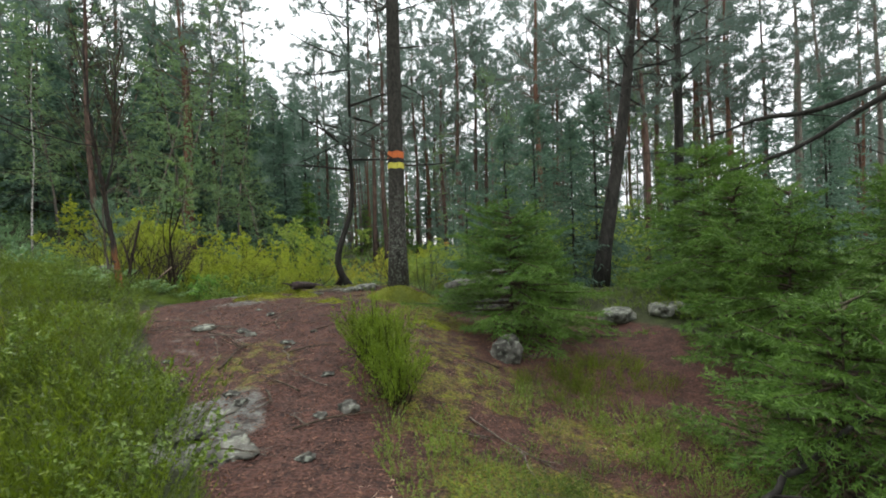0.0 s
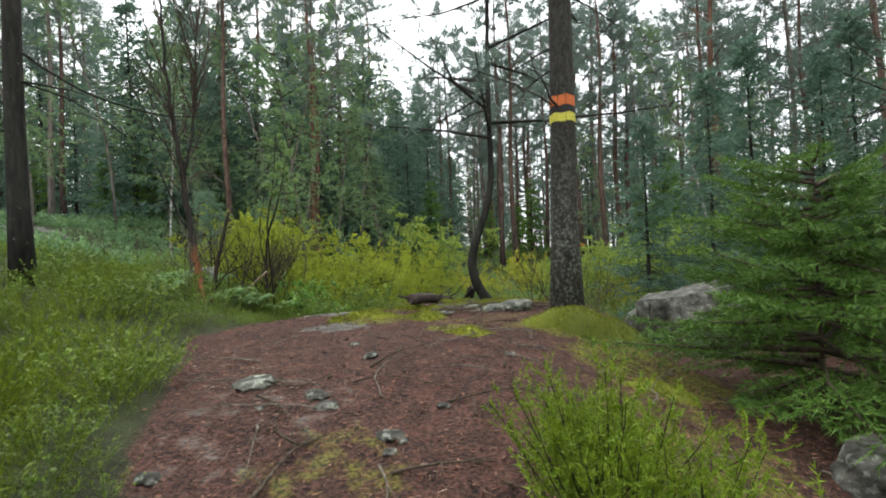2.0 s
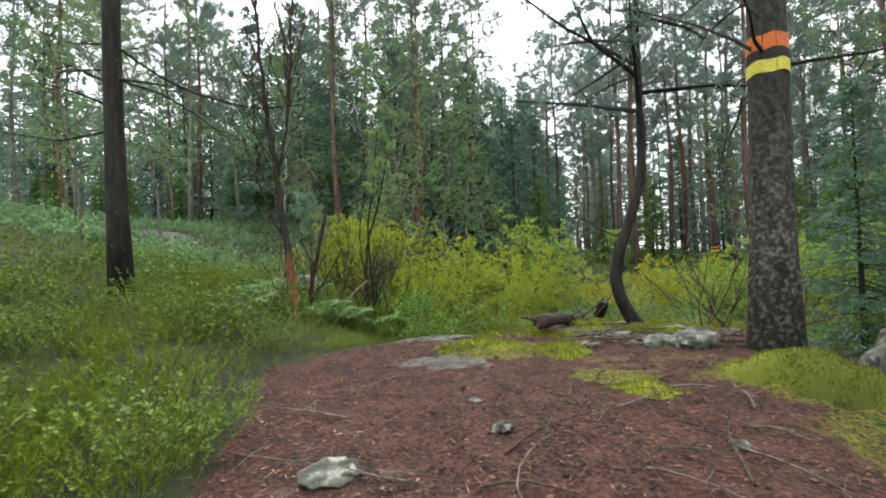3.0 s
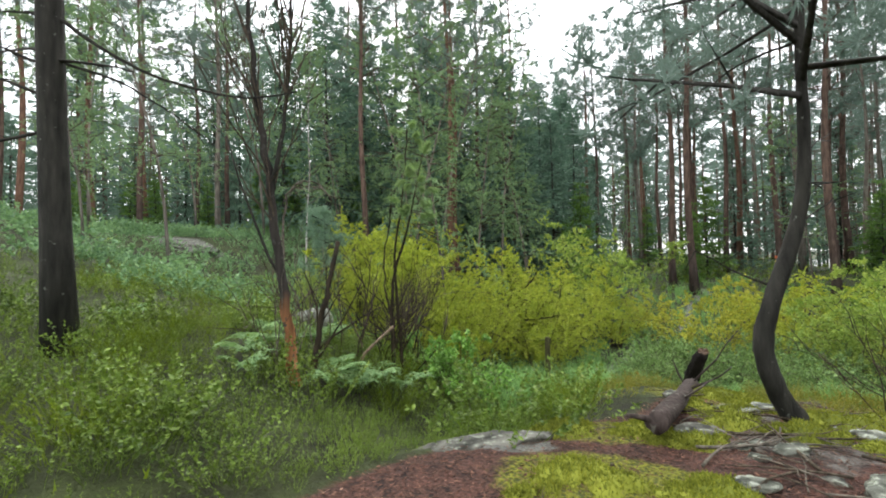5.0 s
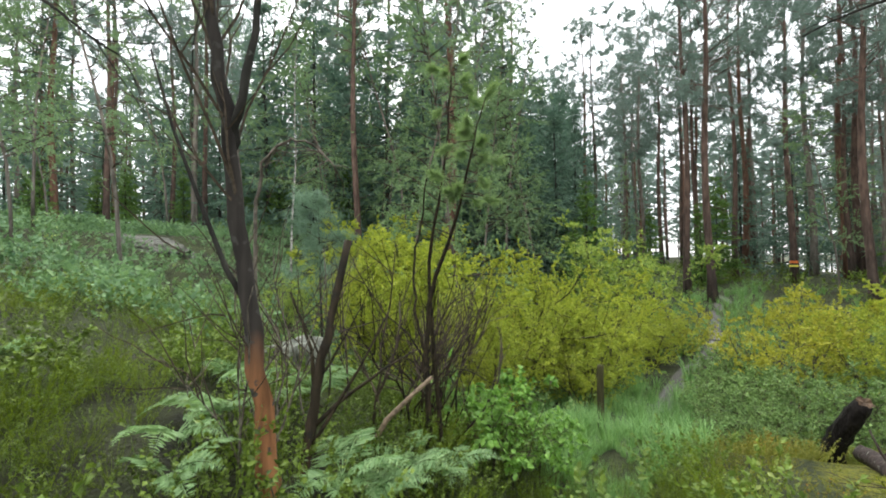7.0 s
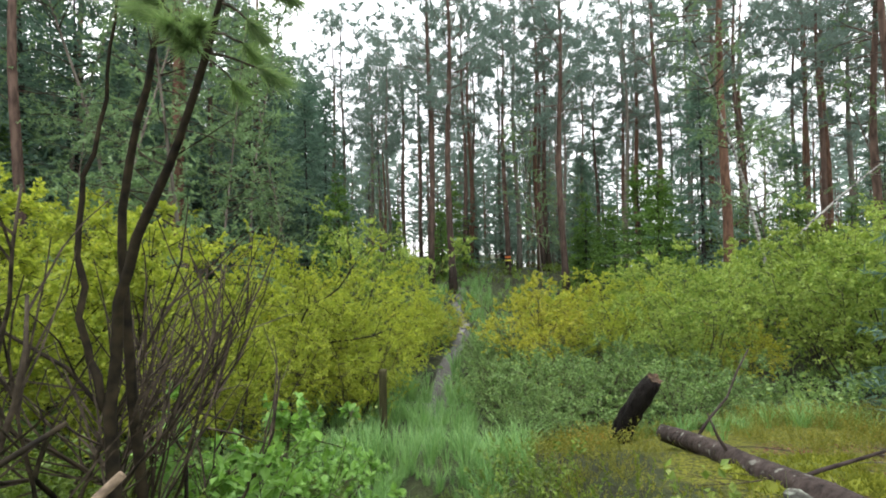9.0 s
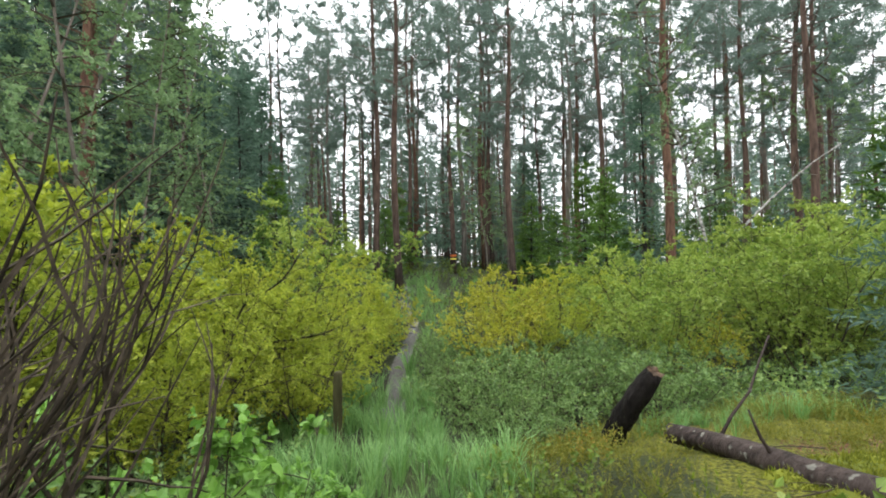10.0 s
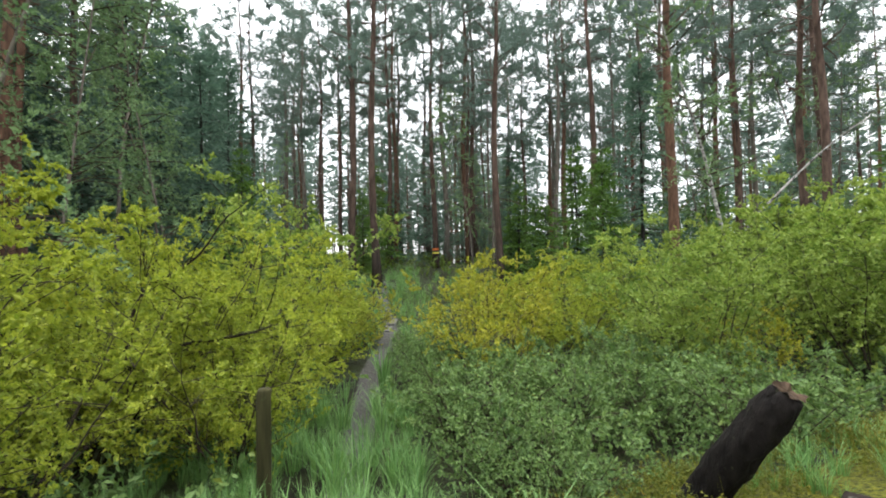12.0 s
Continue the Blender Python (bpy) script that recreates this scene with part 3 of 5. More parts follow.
def make_broadleaf(name, seed, H, r, at, label, category, bark, leaf, stems=1, crown=0.3, spread=1.5, limbs=26, leaf_len=0.05, per_twig=16, droop=-0.05, lean=(0, 0), group="", subs=4, splay=0.5, broad=False):
    """A birch, alder or willow: one stem or many from the base, limbs, twigs and separate leaves."""
    rng = np.random.default_rng(seed)
    top = thing(name, at, label, category, group)
    tg, ng = Geo(), Geo()
    lg = Geo() if stems == 1 else tg
    for s in range(stems):
        a = 2 * np.pi * (s + rng.uniform(0, 0.7)) / stems
        d = (lean[0], lean[1], 1) if stems == 1 else (splay * np.cos(a) * rng.uniform(0.3, 1.2), splay * np.sin(a) * rng.uniform(0.3, 1.2), 1)
        h = H * (1 if stems == 1 else rng.uniform(0.72, 0.95))
        line = bend((0.1 * np.cos(a) * (stems > 1), 0.1 * np.sin(a) * (stems > 1), -0.1), d, h, 10, rng, 0.05 if stems == 1 else 0.1, 0.02)
        tg.tube(line, r * np.linspace(1, 0.12, 10) * rng.uniform(0.6, 1.1), 8 if stems == 1 else 5)
        for i in range(limbs if stems == 1 else max(3, limbs // stems)):
            u = crown + (1 - crown) * rng.uniform(0, 1)
            b = rng.uniform(0, 2 * np.pi)
            L = spread * rng.uniform(0.45, 1.0) * (1.15 - 0.75 * u)
            p = bend(on_line(line, [u])[0], (np.cos(b), np.sin(b), rng.uniform(0.1, 0.9)), L, 5, rng, 0.14, droop)
            lg.tube(p, np.linspace(r * 0.3, 0.003, 5), 3, False)
            for k in range(subs):
                q = bend(on_line(p, [rng.uniform(0.25, 1.0)])[0], unit(p[-1] - p[0]) * 0.6 + rng.normal(0, 0.6, 3), L * 0.5, 4, rng, 0.15, droop * 1.5)
                lg.needles(q[:1], q[-1:] - q[:1], L * 0.45, 0.003, rng)
                pos = on_line(q, rng.uniform(0.1, 1.0, per_twig))
                dd = unit(q[-1] - q[0]) * 0.6 + rng.normal(0, 0.7, (per_twig, 3))
                if broad:
                    ng.broad_leaves(pos, dd + np.array([0, 0, -0.2]), leaf_len * rng.uniform(0.5, 1.2, per_twig), leaf_len * 0.33, rng)
                else:
                    ng.leaves(pos, dd, leaf_len * rng.uniform(0.6, 1.2, per_twig), leaf_len * 0.27, rng)
    part("trunk" if stems == 1 else "stem", tg, bark, top, smooth=True)
    if stems == 1:
        tagged(part("branch", lg, M_TWIG, top), kind="stuff")
    part("crown" if stems == 1 else "foliage", ng, leaf, top)
    return top


def ground_pose(x, y, turn=0, size=1.0, rx=0, ry=0):
    return pose(x, y, float(land(x, y)), rx, ry, turn) @ Matrix.Scale(size, 4)


def plant(ob, x, y, turn=0, size=1.0):
    return copy_thing(ob, ground_pose(x, y, turn, size))


build_ground()


def clear_of_walk(x, y, gap):
    line = np.array([(1.45, 0.5), (1.2, 3.6), (0.6, 5.4), (0.0, 6.7), (-1.3, 8.3), (-1.85, 10.0), (-1.4, 12.0), (-1.2, 13.5)])
    return near_line(x, y, line) > gap


# ---- the forest of pines, spruces and birches ----
PINE_LABEL = "tall pine with bare lower stem and clumped needles"
pines = [
    make_pine("pine_tree", 11, 19, 0.17, 0.44, None, 2.6, 44, label=PINE_LABEL),
    make_pine("pine_tree", 12, 21, 0.20, 0.46, M_RED_BARK, 2.6, 44, label="tall pine with orange-red bark and high crown"),
    make_pine("pine_tree", 13, 18, 0.13, 0.42, M_GREY_BARK, 2.2, 40, label="slender grey-barked pine with open crown"),
    make_pine("pine_tree", 14, 20, 0.16, 0.48, None, 2.4, 40, label=PINE_LABEL),
]
spruces = [
    make_spruce("spruce_tree", 21, 15, 0.16, (0, 0, -200), "dark dense spruce with drooping branches", layers=24, per=7, twigs=6, needle=0.46, fill=0.62, hang=0.5),
    make_spruce("spruce_tree", 22, 11, 0.12, (0, 0, -200), "dark spruce with branches down to the ground", layers=22, per=7, twigs=6, needle=0.38, fill=0.62, hang=0.4),
    make_spruce("spruce_tree", 23, 3.2, 0.04, (0, 0, -200), "small spruce growing under the pines", layers=16, per=7, twigs=6, needle=0.15, material=M_YSPRUCE, fill=0.35),
]
birches = [
    make_broadleaf("birch_tree", 31, 11, 0.06, (0, 0, -200), "slender grey-stemmed birch with small drooping leaves", "birch tree", M_GREY_BARK, M_BIRCH, 1, 0.28, 2.3, 50, 0.075, 28, -0.09, group="forest birches", subs=5),
    make_broadleaf("birch_tree", 32, 8, 0.05, (0, 0, -200), "thin young birch with light green leaves", "birch tree", M_GREY_BARK, M_BIRCH, 1, 0.22, 1.7, 44, 0.07, 26, -0.06, group="forest birches", subs=5),
    make_broadleaf("birch_tree", 36, 10, 0.06, (0, 0, -200), "slender white-stemmed birch with small drooping leaves", "birch tree", M_BIRCH_BARK, M_BIRCH, 1, 0.3, 1.9, 46, 0.075, 26, -0.09, group="forest birches", subs=5),
]

# stems that stand out, as (x, y, kind, size)
STEMS = [
    (2.65, 29.8, 0, 1.0), (2.05, 31.2, 0, 0.95), (7.1, 43, 1, 1.0), (-2.9, 47.7, 1, 1.0), (0.1, 48.7, 2, 1.15), (1.1, 53.7, 2, 1.2),
    (0.9, 42.1, 2, 1.0), (2.4, 45.8, 3, 1.0), (4.3, 49.3, 0, 1.0), (10.7, 38.5, 0, 0.9), (18.2, 51.7, 3, 1.0), (11.3, 36.2, 2, 0.9),
    (16.1, 40.8, 3, 0.9), (30, 50.6, 0, 1.1), (19.4, 35.3, 2, 1.1), (39.7, 54.5, 3, 1.0), (9.6, 21.9, 1, 0.82), (22, 29, 0, 1.0),
    (24.3, 27.1, 1, 1.0), (14.2, 20.6, 0, 0.9), (17.6, 38.0, 1, 1.05), (18.5, 41, 1, 0.95), (-7.6, 27, 1, 0.9), (-7.3, 36.5, 1, 0.9),
    (-6.1, 33.4, 1, 0.85), (-7.7, 27.9, 1, 0.75), (-8.2, 33.6, 0, 1.0), (-24, 29.5, 0, 1.0), (-27.5, 30.2, 3, 1.0), (5.7, 39.2, 3, 1.0),
    (6.9, 27.5, 0, 0.9), (-15.8, 32.7, 3, 1.0), (-25.3, 24.6, 0, 1.0), (21, 24.6, 3, 1.0), (28.5, 28.7, 0, 1.1), (24.2, 21.2, 2, 1.0),
    (12.4, 28.8, 3, 1.0), (18, 30, 0, 1.0), (16, 22.2, 3, 0.95), (-10.5, 24, 3, 0.9), (13.5, 33, 2, 1.1), (8.5, 47, 3, 1.1),
]
rng = np.random.default_rng(7)
for sx, sy, kind, size in STEMS:
    plant(pines[kind], sx, sy, rng.uniform(0, 360), size)
for sx, sy, kind, size in [(-9, 41.4, 0, 0.95), (-6.6, 42.6, 0, 1.05), (-4.6, 44, 0, 0.95), (-6, 43, 1, 1.1), (-4.8, 47.8, 0, 1.1), (-12, 38, 0, 1.0), (-11, 34, 1, 1.0), (9, 40.5, 1, 0.8), (12.5, 43, 1, 0.9),
                           (-18, 36, 0, 1.0), (-30, 34, 0, 1.1), (-34, 27, 0, 1.0), (12, 32, 2, 1.3), (9.4, 31, 2, 0.9), (14, 27.5, 2, 1.2), (17, 17, 1, 0.6), (12.6, 16.0, 1, 0.5), (4.9, 12.4, 1, 0.42), (5.9, 13.0, 1, 0.48), (7.6, 12.9, 1, 0.5), (4.0, 12.9, 1, 0.36), (6.6, 12.2, 1, 0.4), (-21, 31, 1, 1.0)]:
    plant(spruces[kind], sx, sy, rng.uniform(0, 360), size)
for i in range(17):
    a, d = radians(-42 + 2.35 * i + rng.uniform(-0.8, 0.8)), rng.uniform(24, 31)
    plant(spruces[i % 2], -0.8 + d * math.sin(a), 9 + d * math.cos(a), rng.uniform(0, 360), rng.uniform(0.7, 0.95) * (1.25 if i % 2 else 1.0))
for sx, sy, kind, size in [(-10.3, 19.8, 2, 0.95), (-4.1, 17.0, 1, 1.05), (-9.2, 23.7, 1, 0.85), (-12.5, 25, 1, 1.1), (-14, 27.5, 0, 1.0), (-18, 22, 0, 0.9), (-7.5, 22.5, 0, 1.0), (-3.6, 25, 1, 1.2), (7.2, 30.5, 1, 1.2),
                           (-9.8, 14.3, 0, 0.8), (-7.2, 24.5, 0, 1.25), (-9.4, 26.5, 0, 1.3), (-12.5, 30, 0, 1.35), (-5.4, 27.5, 0, 1.2), (-5.2, 23.0, 1, 1.3), (-16, 24, 0, 1.2), (-22, 20, 1, 1.2), (-15.5, 16, 0, 0.8), (-11.5, 13.5, 1, 1.0), (13.5, 24, 1, 1.1)]:
    plant(birches[kind], sx, sy, rng.uniform(0, 360), size)
far_pines = [make_pine("pine_tree", 15 + i, 21, 0.17, 0.40 + 0.08 * i, (None, M_GREY_BARK, M_RED_BARK)[i], 2.7, 34, label=PINE_LABEL, clump=0.4, dense=12, stubs=16, thin=0.07) for i in range(3)]
count = 0
while count < 215:
    a, d = radians(rng.uniform(-92, 88)), rng.uniform(32, 84)
    sx, sy = d * math.sin(a), 6 + d * math.cos(a)
    lake = sx > 26 and sy > 38
    if (lake and rng.uniform() < 0.35) or (abs(sx - 2) < 4 and sy < 42):
        continue
    k = rng.uniform()
    kin = spruces[int(rng.integers(0, 2))] if k < (0.36 if sx < 2 else 0.12) else far_pines[int(rng.integers(0, 3))]
    plant(kin, sx, sy, rng.uniform(0, 360), rng.uniform(0.85, 1.25))
    count += 1


def far_woods():
    """The woods beyond, too far to tell tree from tree."""
    rng = np.random.default_rng(77)
    tree, stem = Geo(), Geo()
    for _ in range(80):
        z = 2.0 + 18.5 * rng.uniform() ** 0.62
        a, rr = rng.uniform(0, 2 * np.pi), rng.uniform(0, 2.3) * (1.15 - z / 23)
        d = np.array([np.cos(a), np.sin(a), rng.uniform(-0.6, 0.3)])
        tree.needles(np.array([[rr * np.cos(a), rr * np.sin(a), z]]), d[None], 1.5, 0.3, rng)
    stem.tube([(0, 0, -0.5), (0.1, 0, 9), (0, 0.1, 20)], [0.17, 0.13, 0.03], 5)
    n = 900
    ang = np.radians(rng.uniform(-112, 112, n))
    dist = rng.uniform(80, 135, n)
    over = (ang > radians(31)) & (ang < radians(47))
    dist[over] = rng.uniform(230, 300, over.sum())
    x, y = dist * np.sin(ang), 6 + dist * np.cos(ang)
    at = np.column_stack([x, y, np.maximum(land(x, y), -1.9)])
    turn, size = rng.uniform(0, 6, n), rng.uniform(0.8, 1.25, n)
    for name, geo, mat in (("far_woods", tree, M_PINE), ("far_stems", stem, M_PINE_BARK)):
        g = Geo()
        g.copies(geo, at, turn, size)
        single(name, g, mat, "distant pine woods closing the view", "woods", "stuff")


far_woods()
# unseen trees added behind the camera, to close the place and shade it
for i in range(24):
    a, d = radians(rng.uniform(100, 260)), rng.uniform(7, 26)
    plant(pines[i % 4] if i % 3 else spruces[1], 1 + d * math.sin(a), 1 + d * math.cos(a), rng.uniform(0, 360), rng.uniform(0.8, 1.1))
# younger growth that closes the view between the stems
for i in range(96):
    a, d = radians(rng.uniform(-62, 66)), rng.uniform(17, 40)
    sx, sy = 1 + d * math.sin(a), 6 + d * math.cos(a)
    if near_line(np.array([sx]), np.array([sy]), BOG_PATH)[0] < 3 or (-9 < sx < 8 and sy < 29) or (-24 < sx < -8 and sy < 24):
        continue
    k = rng.uniform()
    plant(birches[int(rng.integers(0, 2))] if k < 0.12 else spruces[2] if k < 0.8 else spruces[1], sx, sy, rng.uniform(0, 360), rng.uniform(0.7, 1.2) * (1.5 if 0.12 <= k < 0.8 else 0.75 if k >= 0.8 else 0.95))

# ---- trees beside the path ----
STRAIGHT = np.stack([np.linspace(0, 0.25, 16), np.linspace(0, 0.1, 16), np.linspace(0, 15, 16)], -1)
marked = make_pine("marked_pine", 41, 15, 0.165, 0.34, M_LICHEN_BARK, 2.3, 34, (1.98, 9.66, 0.62), "lichen-grey pine with orange and yellow trail marks", stubs=20, clump=0.18, dense=26, thin=0.05, trunk_line=STRAIGHT, group="")
for name, z0, z1, mat, lab in (("painted_band", 3.07, 3.19, M_ORANGE_PAINT, "orange paint band"), ("painted_band", 2.985, 3.07, M_BLACK_PAINT, "black paint band"), ("painted_band", 2.885, 2.985, M_YELLOW_PAINT, "yellow paint band")):
    g = Geo()
    ang = np.linspace(0, 2 * np.pi, 25)
    zz = np.linspace(z0 - 0.62, z1 - 0.62, 4)
    rr = 0.165 * (1 - 0.85 * zz / 15) + 0.006
    wob = 0.008 * np.sin(ang * 5 + z0 * 9)
    ctr = np.stack([zz * 0.25 / 15, zz * 0.1 / 15], -1)
    v = np.stack([ctr[:, :1] + rr[:, None] * np.cos(ang), ctr[:, 1:] + rr[:, None] * np.sin(ang), zz[:, None] + wob[None]], -1)
    i, j = np.arange(3)[:, None] * 25, np.arange(24)[None]
    g.add(v, np.stack([i + j, i + j + 1, i + 26 + j, i + 25 + j], -1))
    part(name, g, mat, marked.children[0], lab, smooth=True)

left_pine = make_pine("pine_tree", 42, 14, 0.115, 0.38, M_DARK_BARK, 2.2, 30, (-4.42, 9.15, float(land(-4.42, 9.15))), "dark straight pine stem standing in bilberry bushes", stubs=16, clump=0.18, dense=24, thin=0.05, group="")
make_pine("pine_tree", 43, 13, 0.19, 0.36, M_DARK_BARK, 2.6, 34, (6.95, 11.6, float(land(6.95, 11.6))), "dark leaning pine with many dead branches", lean=(0.2, 0.07), stubs=30, clump=0.18, dense=24, thin=0.05, group="")
make_pine("pine_tree", 44, 14, 0.15, 0.36, M_DARK_BARK, 2.6, 34, (9.6, 12.4, float(land(9.6, 12.4))), "dark pine with long dead lower branches", lean=(0.04, 0), stubs=26, clump=0.18, dense=24, thin=0.05, group="")
marker_tree = make_pine("marked_pine", 45, 17, 0.17, 0.4, None, 2.4, 38, (7.4, 36.1, float(land(7.4, 36.1))), "distant pine with an orange and yellow trail mark", group="")
for z0, z1, mat in ((0.98, 1.1, M_ORANGE_PAINT), (0.8, 0.89, M_YELLOW_PAINT)):
    g = Geo()
    cx, cy = 0.10 * math.sin(0.5 + 45), 0.08 * math.sin(0.43 + 90)
    g.tube([(cx, cy, z0), (cx, cy, z1)], [0.185, 0.183], 16)
    part("painted_band", g, mat, marker_tree.children[0])

curve = np.array([(0, 0, 0), (-0.1, -0.04, 0.15), (-0.19, -0.09, 0.38), (-0.225, -0.1, 0.62), (-0.11, -0.07, 1.0), (0.05, -0.01, 1.42), (0.12, 0, 1.83), (0.12, 0, 2.3), (0.12, 0, 3.2), (0.16, 0, 4.5), (0.2, 0.1, 6.5), (0.3, 0.1, 9.0)])
for _ in range(2):
    curve = np.concatenate([curve[:1], np.stack([0.75 * curve[:-1] + 0.25 * curve[1:], 0.25 * curve[:-1] + 0.75 * curve[1:]], 1).reshape(-1, 3), curve[-1:]])
curved = make_pine("curved_pine", 46, 9, 0.085, 0.62, M_DARK_BARK, 1.6, 24, (1.06, 10.95, 0.68), "thin dark pine with a sharply bowed base", trunk_line=curve, stubs=5, clump=0.16, dense=24, thin=0.05, group="")




def long_branch(tree, pts, r0, r1, seed, twigs=14, name="dead_branch", mat=None):
    """A long bare branch on a tree, given by places in the world."""
    rng = np.random.default_rng(seed)
    base = np.array(tree.matrix_basis.translation)
    pts = np.array(pts, float) - base
    line = on_line(pts, np.linspace(0, 1, 14)) + rng.normal(0, 0.012, (14, 3))
    line[1:-1] = (line[:-2] + line[1:-1] * 2 + line[2:]) / 4
    g = Geo()
    g.tube(line, np.linspace(r0, r1, 14), 6)
    for _ in range(twigs):
        p = bend(on_line(line, [rng.uniform(0.25, 1)])[0], unit(line[-1] - line[0]) + rng.normal(0, 0.7, 3), rng.uniform(0.2, 0.7), 5, rng, 0.15)
        g.tube(p, np.linspace(r1 * 0.8, 0.002, 5), 3, False)
    return part(name, g, mat or M_DARK_BARK, tree, smooth=True)


long_branch(left_pine, [(-4.42, 9.15, 4.05), (-4.24, 9.2, 3.9), (-3.8, 9.5, 3.55), (-3.1, 9.85, 3.36), (-2.5, 9.75, 3.32)], 0.02, 0.006, 501, 8)
long_branch(left_pine, [(-4.42, 9.15, 3.7), (-4.0, 9.5, 3.5), (-3.6, 9.9, 3.1)], 0.014, 0.005, 502, 6)
long_branch(left_pine, [(-4.42, 9.15, 3.1), (-5.0, 8.9, 3.0), (-5.8, 8.8, 3.15)], 0.016, 0.005, 503, 8)
long_branch(curved, [(1.2, 10.94, 3.75), (0.83, 10.98, 3.58), (0.28, 11.19, 3.36), (-0.2, 11.4, 3.28)], 0.016, 0.005, 504, 9)
long_branch(curved, [(1.2, 10.94, 3.5), (0.9, 11.0, 3.46), (0.5, 11.2, 3.28)], 0.012, 0.004, 505, 6)
right_pine = make_pine("pine_tree", 47, 14, 0.17, 0.4, M_DARK_BARK, 2.4, 30, (10.3, 7.2, float(land(10.3, 7.2))), "dark pine with long sagging broken branches", stubs=12, clump=0.18, dense=24, thin=0.05, group="")
long_branch(right_pine, [(10.3, 7.2, 3.9), (9.52, 7.76, 3.36), (9.04, 8.02, 3.01), (8.65, 8.27, 2.82), (8.12, 8.74, 2.61), (7.4, 9.23, 2.57)], 0.06, 0.02, 506, 12, "broken_branch")
long_branch(right_pine, [(10.3, 7.2, 4.2), (9.53, 7.3, 3.7), (8.69, 7.76, 3.41), (8.03, 8.08, 3.4), (7.32, 8.39, 3.14)], 0.07, 0.02, 507, 12, "broken_branch")
leaning_birch = make_broadleaf("birch_tree", 33, 9, 0.075, (8.15, 18.88, float(land(8.15, 18.88))), "pale leaning birch with a long bare limb", "birch tree", M_BIRCH_BARK, M_BIRCH, 1, 0.32, 1.9, 44, 0.07, 24, -0.07, (-0.03, 0.0), subs=5)
long_branch(leaning_birch, [(8.15, 18.88, 1.5), (8.6, 18.7, 2.1), (9.4, 18.45, 2.9), (10.3, 18.1, 3.75), (11.0, 17.9, 4.2)], 0.04, 0.012, 508, 9, "limb", M_BIRCH_BARK)


# ---- the bare, half-stripped tree, its snag and the many-stemmed bush ----
def bare_tree():
    rng = np.random.default_rng(51)
    top = thing("dead_tree", (-2.81, 10.08, 0.85), "dead two-stemmed tree, bark stripped orange near the base", "dead tree")
    a = np.array([(0, 0, -0.2), (0, 0, 0), (-0.04, -0.02, 0.42), (-0.08, -0.05, 0.9), (-0.12, -0.08, 1.4), (-0.17, -0.11, 1.9), (-0.2, -0.14, 2.3), (-0.26, -0.17, 2.8), (-0.3, -0.18, 3.5), (-0.33, -0.2, 4.3)])
    b = np.array([(-0.155, -0.1, 1.7), (-0.09, -0.085, 1.92), (-0.03, -0.07, 2.25), (0.02, -0.05, 2.75), (0.05, -0.03, 3.4), (0.07, 0, 4.0)])
    c = np.array([(-0.085, -0.05, 0.95), (-0.2, -0.08, 1.15), (-0.33, -0.12, 1.5), (-0.46, -0.15, 1.85), (-0.57, -0.18, 2.25)])
    g, lg = Geo(), Geo()
    crook = on_line(a, np.linspace(0, 1, 26)) + np.append(rng.normal(0, 0.009, (26, 2)), np.zeros((26, 1)), 1)
    g.tube(crook, np.interp(np.linspace(0, 1, 26), [0, 0.25, 0.5, 1], [0.058, 0.046, 0.036, 0.013])[:, None] * (1 + rng.normal(0, 0.08, (26, 11))), 11)
    part("stem", g, M_STRIPPED, top, "dark bark above, stripped orange wood below", smooth=True)
    g = Geo()
    fork = on_line(b, np.linspace(0, 1, 18)) + np.append(rng.normal(0, 0.009, (18, 2)), np.zeros((18, 1)), 1)
    g.tube(fork, np.linspace(0.024, 0.009, 18)[:, None] * (1 + rng.normal(0, 0.08, (18, 8))), 8)
    part("stem", g, M_DARK_BARK, top, smooth=True)
    g = Geo()
    g.tube(c, np.linspace(0.016, 0.005, len(c)), 6)
    part("stem", g, M_DARK_BARK, top, "thin side stem leaning outwards", smooth=True)
    for line in (a, b):
        for _ in range(26):
            u = rng.uniform(0.45, 1)
            an = rng.uniform(0, 2 * np.pi)
            L = rng.uniform(0.45, 1.5)
            p = bend(on_line(line, [u])[0], (0.42 * np.cos(an), 0.42 * np.sin(an), rng.uniform(0.6, 1.5)), L, 6, rng, 0.09, 0.08)
            lg.tube(p, np.linspace(0.010, 0.003, 6), 4)
            for _ in range(3):
                q = bend(on_line(p, [rng.uniform(0.3, 0.9)])[0], unit(p[-1] - p[0]) + rng.normal(0, 0.5, 3), L * 0.4, 4, rng, 0.12, 0.05)
                lg.tube(q, np.linspace(0.005, 0.0022, 4), 3)
    tagged(part("twig", lg, M_TWIG, top), kind="stuff")
    return top


